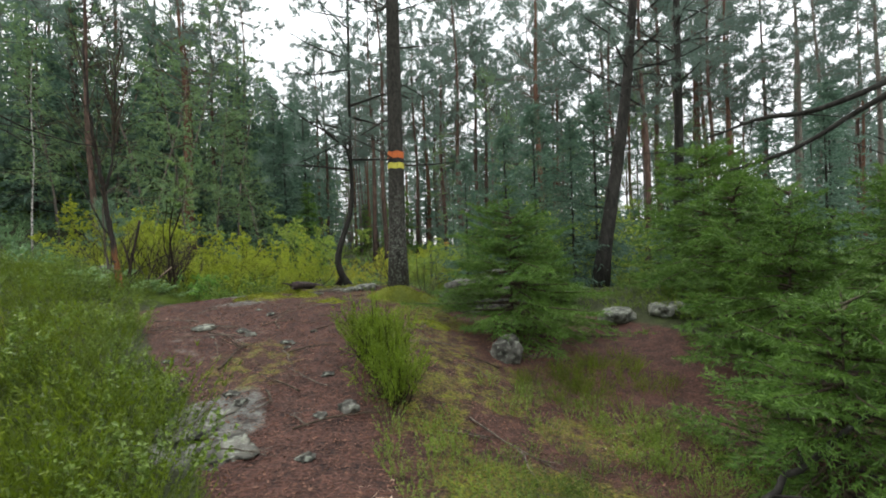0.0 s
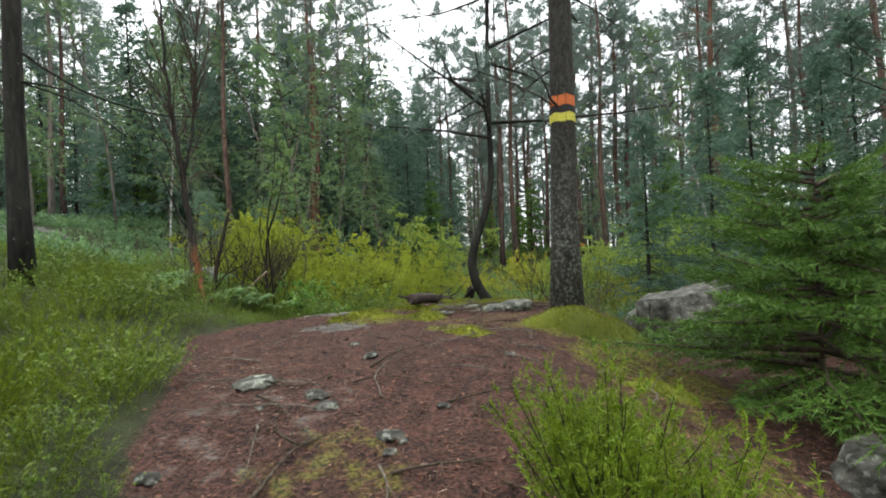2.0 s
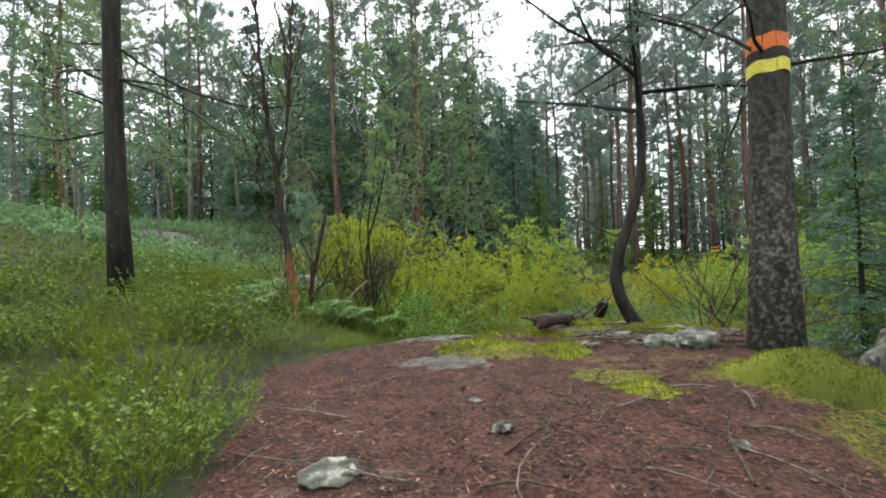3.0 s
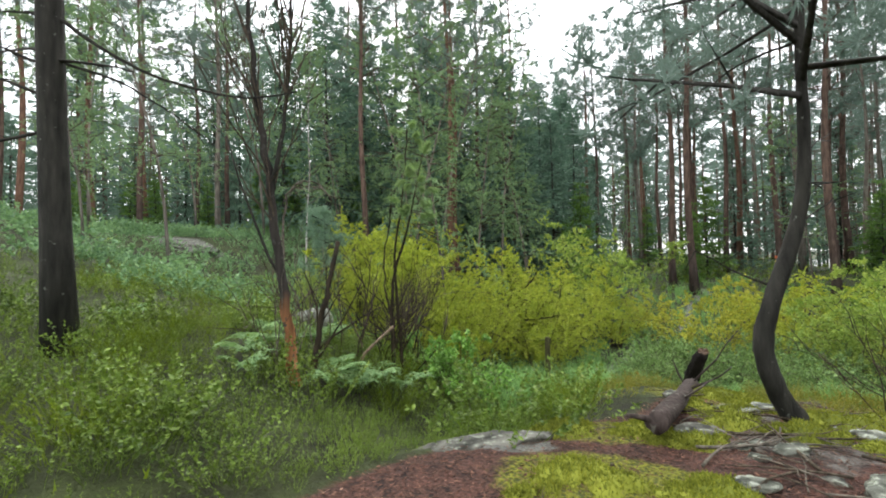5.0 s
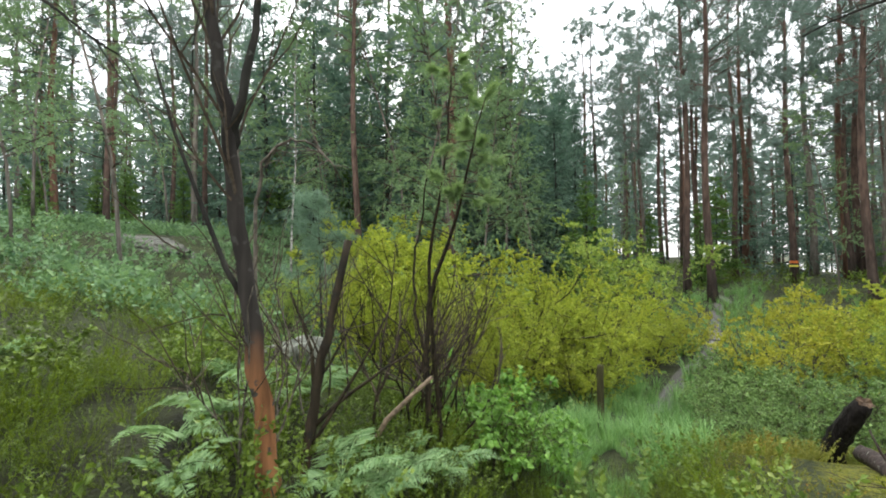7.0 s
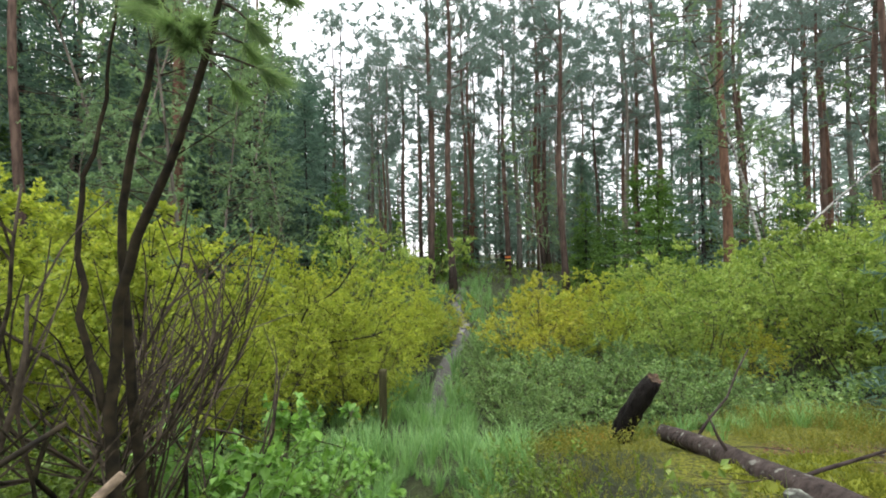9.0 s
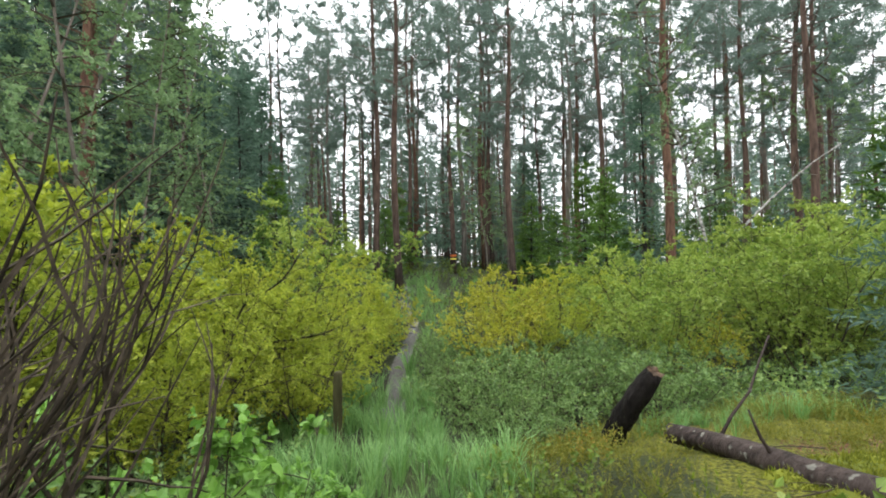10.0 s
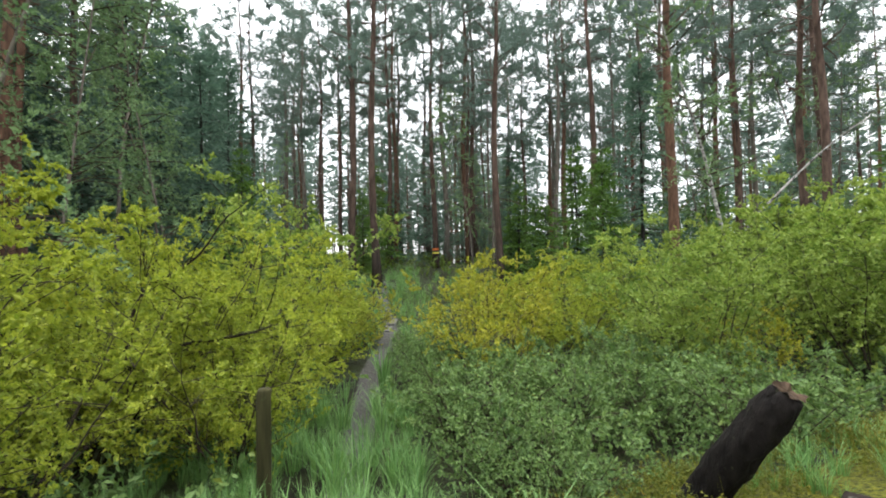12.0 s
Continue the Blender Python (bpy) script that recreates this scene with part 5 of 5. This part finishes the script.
scatter("bog_undergrowth", gal, spots(4, 950, -9, 11, 13.2, 27, lambda x, y, r: (near_line(x, y, BOG_PATH) > 0.48) & (near_line(x, y, np.array([(-1.3, 12), (-1, 15)])) > 0.9) & ((y > 14.1) | (x > 1.9) | (x < -2.2))), 1.0, M_GALE, "dense low bog myrtle and willow shoots", "undergrowth", 4)
scatter("meadow_undergrowth", far_gal, spots(5, 1300, -26, -5, 11, 30, lambda x, y, r: (blob(x, y, -15, 18.9, 1.9, 1.2) < 0.3)), 1.0, M_SLOPE, "grey-green low shrubs on the open slope", "undergrowth", 5)
scatter("forest_undergrowth", far_gal, spots(6, 800, -32, 34, 25, 52, lambda x, y, r: near_line(x, y, BOG_PATH) > 0.4), 1.3, M_BILBERRY, "bilberry and saplings under the pines", "undergrowth", 6)
scatter("forest_undergrowth", far_gal, spots(7, 380, 8, 30, 5, 26, lambda x, y, r: x > 0), 1.2, M_GALE, "low shrubs under the pines by the lake", "undergrowth", 7)


def grass_tuft(seed, n=24, H=0.6, w=0.005):
    rng, g = np.random.default_rng(seed), Geo()
    for _ in range(n):
        a, out = rng.uniform(0, 2 * np.pi), rng.uniform(0.1, 0.75)
        h = H * rng.uniform(0.6, 1.1)
        u = np.linspace(0, 1, 4)
        line = np.stack([0.05 * np.cos(a) + out * h * u**1.8 * np.cos(a), 0.05 * np.sin(a) + out * h * u**1.8 * np.sin(a), h * (u - 0.35 * out * u**2.4) - 0.02], -1)
        s = np.array([-np.sin(a), np.cos(a), 0]) * w
        wid = np.array([1, 1, 0.75, 0.08])[:, None]
        g.add(np.concatenate([line - s * wid, line + s * wid]), [(i, i + 4, i + 5, i + 1) for i in range(3)])
    return g


tufts = [grass_tuft(130 + i) for i in range(4)]
scatter("tall_grass", tufts, spots(8, 520, -2.4, 0.6, 12.6, 17.5, lambda x, y, r: (near_line(x, y, BOG_PATH) > np.where(y < 16.8, 0.04, 0.11)) & (np.hypot(x + 1.43, y - 15.0) > 0.22) & clear_of_walk(x, y, 0.3) & ((x < -0.35) | (near_line(x, y, BOG_PATH) < 0.6))), 0.66, M_GRASS, "long wet green grass beside the path", "grass", 8)
scatter("tall_grass", tufts, spots(9, 420, -1.5, 4.5, 17, 33, lambda x, y, r: (near_line(x, y, BOG_PATH) > 0.2) & (near_line(x, y, BOG_PATH) < 1.4)), 0.9, M_GRASS, "green grass along the bog path", "grass", 9)
scatter("tall_grass", tufts, spots(10, 260, -9, 8, 25, 36, lambda x, y, r: x < 99), 0.9, M_GRASS, "green grass under the far pines", "grass", 10)
scatter("short_grass", tufts, spots(39, 260, -2.3, -0.5, 11.3, 14.3, lambda x, y, r: ~clear_of_walk(x, y, 0.45)), 0.36, M_GRASS, "short trodden grass on the path", "grass", 39)

scatter("short_grass", tufts, spots(41, 90, 0.85, 2.6, 12.7, 14.3, lambda x, y, r: np.hypot(x - 0.7, y - 13.4) > 0.35), 0.4, M_GRASS, "short bright grass beside the stump", "grass", 41)


def heather_bush(x, y, h, r, seed):
    """An upright heather bush: thin branching stems, set all along with short green shoots."""
    rng = np.random.default_rng(seed)
    top = thing("heather_bush", (x, y, float(land(x, y)) - 0.02), "upright green heather bush beside the path", "bush", "heather bushes")
    sg, ng = Geo(), Geo()
    for _ in range(46):
        a, rr = rng.uniform(0, 2 * np.pi), r * np.sqrt(rng.uniform(0, 1))
        p = bend((0.45 * rr * np.cos(a), 0.45 * rr * np.sin(a), -0.02), (1.1 * rr * np.cos(a), 1.1 * rr * np.sin(a), h), h * rng.uniform(0.65, 1.05), 7, rng, 0.1)
        sg.tube(p, np.linspace(0.004, 0.0015, 7), 4, False)
        for u in rng.uniform(0.2, 1.0, 13):
            b = on_line(p, [u])[0]
            q = bend(b, unit(p[-1] - p[0]) * 0.9 + rng.normal(0, 0.5, 3), rng.uniform(0.06, 0.15), 4, rng, 0.12, 0.08)
            n = 24
            pos = on_line(q, rng.uniform(0, 1, n))
            ng.needles(pos, unit(q[-1] - q[0]) * 0.8 + rng.normal(0, 0.5, (n, 3)), rng.uniform(0.014, 0.028, n), 0.0028, rng)
    part("stem", sg, M_BROWN_STEM, top)
    part("foliage", ng, M_BRIGHT_HEATHER, top)


for i, (sx, sy, h, r) in enumerate(((1.45, 5.85, 0.66, 0.27), (1.54, 5.5, 0.64, 0.26), (1.62, 5.12, 0.56, 0.25), (1.46, 6.12, 0.4, 0.2))):
    heather_bush(sx, sy, h, r, 150 + i)


# ---- ferns ----
def fern(x, y, seed, size=1.0):
    rng = np.random.default_rng(seed)
    top = thing("fern", (x, y, float(land(x, y)) + 0.12), "pale green fern with arching fronds", "fern", "ferns under the dead tree")
    for k in range(int(rng.integers(5, 8))):
        a = rng.uniform(0, 2 * np.pi)
        L = size * rng.uniform(0.36, 0.55)
        rise, tilt = rng.uniform(0.75, 1.15), rng.normal(0, 0.25)
        u = np.linspace(0, 1, 9)
        line = np.stack([L * u * np.cos(a), L * u * np.sin(a), L * (rise * u - 0.85 * u**2)], -1)
        g = Geo()
        g.tube(line, np.linspace(0.004, 0.001, 9), 3, False)
        uu = np.repeat(np.linspace(0.2, 0.98, 20), 2)
        sgn = np.tile([1.0, -1.0], 20)[:, None]
        d = unit(sgn * np.array([-np.sin(a), np.cos(a), tilt]) + 0.45 * np.array([np.cos(a), np.sin(a), -0.2]) + rng.normal(0, 0.08, (40, 3)))
        ll = L * 0.36 * (1.02 - uu) ** 0.8 + 0.01
        base = on_line(line, uu)
        g.leaves(base, d, ll, ll * 0.10, rng, 0.1)
        for f in (0.15, 0.32, 0.48, 0.64, 0.8):
            for s in (-1, 1):
                side = np.cross(d, (0, 0, 1.0))
                g.leaves(base + d * (ll * f)[:, None], d * 0.45 + s * side, ll * 0.2 * (1.1 - f), ll * 0.055, rng, 0.1)
        part("frond", g, M_FERN, top)


for i, (sx, sy, s) in enumerate(((-3.4, 10.4, 0.95), (-2.6, 10.35, 0.9), (-3.35, 10.0, 0.7), (-3.1, 9.75, 0.6), (-3.85, 10.9, 0.9), (-2.45, 10.25, 0.7), (-4.9, 10.0, 0.6), (-2.5, 10.95, 0.55), (-2.3, 11.15, 0.7), (-3.2, 11.0, 0.9), (-2.42, 10.75, 0.7))):
    fern(sx, sy, 160 + i, s)


# ---- stones, moss, log, stump and post ----
def stone(name, seed, x, y, z, size, material, label, category="stone", turn=0, group=""):
    bm = bmesh.new()
    bmesh.ops.create_icosphere(bm, subdivisions=4, radius=1)
    for v in bm.verts:
        c = v.co.copy()
        off = Vector((seed * 3.1, seed * 1.7, 0))
        d = 0.36 * noise.noise(c * 1.2 + off) + 0.2 * noise.noise(c * 2.6 + off) + 0.08 * noise.noise(c * 6 + off) + 0.03 * noise.noise(c * 14 + off)
        v.co = c * (1 + d)
        flat = 0.62 + 0.1 * noise.noise(c * 0.9 + off)
        if size[0] > 0.1:
            v.co.z = min(v.co.z, flat + 0.12 * v.co.x)
        v.co = Vector((v.co.x * size[0], v.co.y * size[1], v.co.z * size[2]))
    me = bpy.data.meshes.new(name)
    for f in bm.faces:
        f.smooth = True
    bm.to_mesh(me)
    bm.free()
    me.materials.append(material)
    ob = new(name, me)
    ob.matrix_basis = pose(x, y, z, 0, 0, turn)
    return tagged(ob, label, category, group)


def lying_stone(seed, x, y, size, material, label, up=0.25, turn=0, group="", name="stone"):
    return stone(name, seed, x, y, float(land(x, y)) + size[2] * up, size, material, label, "stone", turn, group)


lying_stone(1, 3.62, 10.3, (0.68, 0.55, 0.95), M_ROCK, "big grey lichened boulder beside the marked pine", 0.15, 10, name="boulder")
lying_stone(2, 3.13, 6.85, (0.2, 0.17, 0.25), M_ROCK, "grey boulder under the young spruce", 0.3, 30, name="boulder")
lying_stone(3, -0.5, 7.08, (0.13, 0.1, 0.055), M_PALE_ROCK, "flat pale stone lying in the path", 0.2, 15)
lying_stone(4, 1.4, 9.6, (0.2, 0.15, 0.13), M_PALE_ROCK, "white lichened stone beside the moss", 0.2, 40)
lying_stone(5, 1.12, 9.75, (0.16, 0.12, 0.09), M_PALE_ROCK, "pale stone at the foot of the pine", 0.2, 80)
lying_stone(6, 0.85, 10.3, (0.11, 0.08, 0.05), M_PALE_ROCK, "small pale stone beside the moss", 0.2, 10)
lying_stone(7, 5.4, 8.1, (0.36, 0.28, 0.22), M_PALE_ROCK, "pale flat rock beside the spruces", 0.05, 20)
lying_stone(8, 6.0, 7.7, (0.35, 0.25, 0.2), M_PALE_ROCK, "grey rock among the spruces", 0.05, 60)
lying_stone(9, -3.95, 11.75, (0.32, 0.25, 0.3), M_PALE_ROCK, "white lichen-covered stone behind the dead tree", 0.6, 60)
outcrop = lying_stone(10, -14.6, 18.6, (1.2, 0.9, 0.3), M_ROCK, "wide flat rock outcrop on the open slope", 0.0, 25, name="rock_outcrop")
outcrop.matrix_basis = pose(-14.6, 18.6, float(land(-14.6, 18.6)) - 0.1, 0, 12, 0)
lying_stone(11, 0.2, 5.0, (0.24, 0.5, 0.032), M_ROCK, "flat bedrock slab showing through the path", -0.3, -8, name="rock_slab")
lying_stone(12, 0.43, 4.5, (0.2, 0.36, 0.035), M_ROCK, "flat bedrock slab at the edge of the path", -0.3, 20, name="rock_slab")
lying_stone(13, -1.05, 9.85, (0.5, 0.15, 0.06), M_ROCK, "bare bedrock edge at the end of the hump", -0.2, 38, name="rock_slab")
lying_stone(14, 1.25, 4.85, (0.08, 0.06, 0.06), M_ROCK, "small grey stone at the path edge", 0.3, 0)
prng = np.random.default_rng(17)
for i in range(46):
    px, py = prng.uniform(-0.9, 1.4), prng.uniform(4.0, 8.6)
    if litter_mask(px, py) > 0.7 and i < 26:
        s = prng.uniform(0.02, 0.07)
        lying_stone(20 + i, px, py, (s * 1.3, s, s * 0.6), M_ROCK, "small grey stone set in the needle litter", 0.1, prng.uniform(0, 360), "path stones")
for i in range(16):
    px, py = prng.uniform(0.2, 2.1), prng.uniform(9.7, 11.6)
    s = prng.uniform(0.04, 0.12)
    lying_stone(80 + i, px, py, (s * 1.4, s, s * 0.55), M_ROCK if i % 2 else M_PALE_ROCK, "small lichened stone beside the log", 0.15, prng.uniform(0, 360), "lichened stones")


def moss_cushion(seed, x, y, rx, ry, h, turn=0):
    """A low mound with a coat of short moss shoots."""
    rng, g = np.random.default_rng(seed), Geo()
    k, m = 9, 26
    ang = np.arange(m) * 2 * np.pi / m
    edge = 1 + 0.16 * np.sin(3 * ang + seed) + 0.1 * np.sin(5 * ang + 2 * seed) + 0.05 * rng.normal(size=m)
    ca, sa = math.cos(radians(turn)), math.sin(radians(turn))

    def at(f, a, e):
        lx, ly = rx * f * e * np.cos(a), ry * f * e * np.sin(a)
        wx, wy = x + lx * ca - ly * sa, y + lx * sa + ly * ca
        return np.stack([wx, wy, land(wx, wy) - 0.02 + (h + 0.02) * (1 - f**2.2) + 0.012 * np.sin(wx * 23) * np.sin(wy * 19)], -1)

    rings = [at(f, ang, edge) for f in np.linspace(1, 0.08, k)]
    i, j = np.arange(k - 1)[:, None] * m, np.arange(m)[None]
    g.add(np.concatenate(rings), np.stack([i + j, i + (j + 1) % m, i + m + (j + 1) % m, i + m + j], -1), [((k - 1) * m, (k - 1) * m + s, (k - 1) * m + s + 1) for s in range(1, m - 1)])
    n = int(11000 * rx * ry) + 300
    a, f = rng.uniform(0, 2 * np.pi, n), np.sqrt(rng.uniform(0, 1, n))
    p = at(f, a, np.interp(a, np.append(ang, 2 * np.pi), np.append(edge, edge[0])))
    g.needles(p, rng.normal(0, 0.5, (n, 3)) + np.array([0, 0, 1]), rng.uniform(0.015, 0.04, n), 0.005, rng)
    single("moss_cushion", g, M_MOSS, "bright yellow-green moss cushion on the rock", "moss", group="moss cushions", smooth=True)


for i, (mx, my, rx, ry, mh, tt) in enumerate(((1.95, 9.0, 0.5, 0.3, 0.17, 10), (0.9, 8.3, 0.22, 0.12, 0.04, 0), (2.4, 9.1, 0.45, 0.3, 0.1, 30), (1.5, 11.1, 0.5, 0.3, 0.08, 0), (0.6, 11.8, 0.45, 0.3, 0.05, 20), (2.2, 11.6, 0.6, 0.4, 0.1, 0), (2.3, 7.6, 0.3, 0.2, 0.05, 0))):
    moss_cushion(200 + i, mx, my, rx, ry, mh, tt)


mrng = np.random.default_rng(219)
for i in range(52):
    cx, cy, wx, wy = ((-0.15, 9.42, 0.55, 0.26), (-0.25, 10.35, 0.6, 0.13), (1.3, 11.5, 0.9, 0.5), (0.95, 10.8, 0.6, 0.4))[i % 4]
    s = mrng.uniform(0.07, 0.2)
    moss_cushion(230 + i, cx + wx * mrng.uniform(-1, 1), cy + wy * mrng.uniform(-1, 1), s * 1.3, s, s * 0.28, mrng.uniform(0, 90))


def lying_log():
    rng = np.random.default_rng(211)
    a, b = np.array([0.07, 10.12, 0.82]), np.array([0.64, 12.9, 0.39])
    u = np.linspace(0, 1, 14)[:, None]
    line = a * (1 - u) + b * u + np.concatenate([0.03 * np.sin(u * 5), 0 * u, 0.012 * np.sin(u * 9) + 0.06 * np.sin(np.pi * u)], 1)
    top = thing("fallen_log", (0.07, 10.12, 0.83), "wet dark fallen log lying over the rock", "log")
    g = Geo()
    g.tube(line - a, (0.072 - 0.008 * u) * (1 + rng.normal(0, 0.07, (14, 14))), 14)
    part("bark", g, M_LOG, top, smooth=True)
    for f, d, L in ((0.02, (-0.8, -0.2, 0.35), 0.16), (0.3, (0.9, 0.2, 0.4), 0.3), (0.55, (0.7, -0.5, 0.5), 0.5), (0.7, (-0.5, 0.3, 0.8), 0.22), (0.85, (0.6, 0.2, 0.9), 0.7)):
        g = Geo()
        p = bend(on_line(line - a, [f])[0], d, L + 0.08, 5, rng, 0.1)
        g.tube(p, np.linspace(0.03, 0.012, 5) * (0.42 + 0.6 * (L < 0.2)), 6)
        part("branch_stub", g, M_LOG, top, smooth=True)


lying_log()
stump = thing("leaning_stump", (0.63, 13.6, float(land(0.63, 13.6)) - 0.05), "dark leaning broken stump with a weathered sawn top", "stump")
srng = np.random.default_rng(5)
su = np.linspace(0, 1, 13)[:, None]
sl = su * np.array([(0.13, -0.38, 0.73)]) + np.concatenate([0.045 * np.sin(su * 3.1) * -1, 0.012 * np.sin(su * 5 + 1), 0.02 * np.sin(su * 3.1)], 1)
ridge = 1 + 0.05 * np.sin(np.arange(22) * 2.4)[None] + 0.05 * np.sin(np.arange(22) * 0.57 + su * 3) + srng.normal(0, 0.075, (13, 22))
ridge[-1] *= 0.86
g = Geo()
g.tube(sl, np.interp(su[:, 0], [0, 0.2, 1], [0.12, 0.09, 0.077])[:, None] * ridge, 22)
bark = part("bark", g, M_STUMP, stump, smooth=True)
g = Geo()
top_ring = 0.067 * (1 + srng.normal(0, 0.07, 18))
ang = np.arange(18) * 2 * np.pi / 18
axis = Vector((0.13, -0.38, 0.73)).to_track_quat("Z", "Y").to_matrix()
cap = np.array([axis @ Vector((r * math.cos(a), r * math.sin(a), 0.002 + 0.03 * srng.uniform())) for r, a in zip(top_ring, ang)] + [axis @ Vector((0.01, 0.005, 0.006))]) + sl[-1]
g.add(cap, None, [(k, (k + 1) % 18, 18) for k in range(18)])
part("sawn_top", g, M_OLD_TOP, bark, "grey-brown weathered wood")

post = thing("wooden_post", (-1.43, 15.11, -0.55), "weathered brown wooden post beside the path", "post")
g = Geo()
g.tube([(0, 0, 0), (0, 0, 0.5), (0.005, 0, 1.0), (0.01, 0, 1.055), (0.01, 0, 1.07)], [0.05, 0.048, 0.047, 0.046, 0.038], 12)
part("shaft", g, M_POST, post, smooth=True)

# ---- trail boards in the bog ----
for bx, by, rz in ((1.45, 23.2, -22), (1.75, 23.9, -20)):
    bm = bmesh.new()
    bmesh.ops.create_cube(bm, size=1, matrix=Matrix.Diagonal((0.2, 1.0, 0.04, 1)))
    bmesh.ops.bevel(bm, geom=bm.edges[:], offset=0.006, segments=1, affect="EDGES")
    me = bpy.data.meshes.new("walkway_board")
    bm.to_mesh(me)
    bm.free()
    me.materials.append(M_BOARD)
    ob = new("walkway_board", me)
    ob.matrix_basis = pose(bx, by, float(land(bx, by)) + 0.03, 0, 0, rz)
    tagged(ob, "grey weathered board laid over wet ground", "board", "bog boards")


# ---- fallen twigs and litter ----
def fallen_twig(seed, x, y, L, r, turn, mat=None, label="thin fallen twig lying on the needle litter", lift=0.015):
    rng = np.random.default_rng(seed)
    a = radians(turn)
    p = bend((x, y, 0), (math.cos(a), math.sin(a), 0), L, 8, rng, 0.16)
    p[:, 2] = land(p[:, 0], p[:, 1]) + lift + 0.02 * np.sin(np.linspace(0, 3.1, 8))
    g = Geo()
    g.tube(p, np.linspace(r, r * 0.35, 8), 5)
    for _ in range(3):
        q = bend(on_line(p, [rng.uniform(0.3, 0.9)])[0], unit(p[-1] - p[0]) + np.append(rng.normal(0, 0.7, 2), 0.1), L * 0.3, 4, rng, 0.15)
        q[:, 2] = np.maximum(q[:, 2], land(q[:, 0], q[:, 1]) + 0.008)
        g.tube(q, np.linspace(r * 0.5, r * 0.2, 4), 4)
    single("fallen_twig", g, mat or M_TWIG, label, "twig", group="fallen twigs", smooth=True)


trng = np.random.default_rng(23)
for i, (tx, ty, L, rr, tt) in enumerate(((0.0, 5.9, 0.6, 0.012, 75), (0.55, 5.3, 0.55, 0.01, -60), (0.6, 6.2, 0.5, 0.009, 10), (-0.4, 6.9, 0.7, 0.008, -20), (0.2, 7.4, 0.6, 0.008, 50), (0.3, 10.2, 0.9, 0.014, 20), (0.5, 10.6, 1.1, 0.013, -15), (0.3, 9.9, 0.9, 0.01, 60), (0.9, 10.0, 1.0, 0.012, 110), (0.7, 11.3, 1.2, 0.014, -10), (1.2, 10.3, 0.9, 0.01, -50))):
    fallen_twig(300 + i, tx, ty, L, rr, tt, M_DEAD if i > 4 and i % 2 else None)
for i in range(130):
    tx, ty = (trng.uniform(0.1, 2.2), trng.uniform(9.2, 12.2)) if i < 55 else (trng.uniform(-1.2, 3), trng.uniform(4.2, 9.2))
    if litter_mask(tx, ty) > 0.5:
        fallen_twig(330 + i, tx, ty, trng.uniform(0.2, 0.9), trng.uniform(0.004, 0.009), trng.uniform(0, 360), M_DEAD if i % 2 else None)
g = Geo()
lxy = spots(30, 62000, -2.2, 4.2, 2.5, 12.6, lambda x, y, r: litter_mask(x, y) > r.uniform(0.2, 0.9, len(x)))
lp = np.column_stack([lxy, land(lxy[:, 0], lxy[:, 1]) + 0.008])
lr = np.random.default_rng(31)
cutn = int(len(lp) * 0.86)
g.needles(lp[:cutn], np.column_stack([lr.normal(size=(cutn, 2)), lr.normal(0, 0.12, cutn)]), lr.uniform(0.025, 0.07, cutn), 0.0022, lr)
rest = lp[cutn:]
g.leaves(rest, np.column_stack([lr.normal(size=(len(rest), 2)), lr.normal(0, 0.2, len(rest))]), lr.uniform(0.012, 0.04, len(rest)), 0.008, lr, 0.3)
single("needle_litter", g, M_LITTER, "brown pine needles and small dead leaves", "litter", "stuff")

cone = Geo()
for k in range(6):
    u = k / 5
    cone.tube([(0.0, 0, 0.018 * u * 2.2 - 0.004), (0.0, 0, 0.018 * u * 2.2 + 0.006)], [0.013 * math.sin(0.5 + 2.3 * u), 0.016 * math.sin(0.5 + 2.3 * u)], 7)
cone_mesh = cone.mesh("pine_cone", M_TWIG)
crng = np.random.default_rng(37)
placed = 0
while placed < 40:
    cx, cy = crng.uniform(-0.6, 2.4), crng.uniform(6.4, 10.2)
    if litter_mask(cx, cy) < 0.7 or not clear_of_walk(cx, cy, 0.1):
        continue
    ob = new("pine_cone", cone_mesh)
    ob.matrix_basis = pose(cx, cy, float(land(cx, cy)) + 0.008, crng.uniform(60, 100), 0, crng.uniform(0, 360)) @ Matrix.Scale(crng.uniform(0.5, 0.85), 4)
    tagged(ob, "small dark pine cone lying on the litter", "pine cone", "fallen cones")
    placed += 1

# ---- the lake beyond the trees ----
g = Geo()
g.add([(14, 30, -1.75), (900, 30, -1.75), (900, 1200, -1.75), (14, 1200, -1.75)], [(0, 1, 2, 3)])
single("lake_water", g, M_WATER, "pale still lake seen between the stems", "water", "structure")
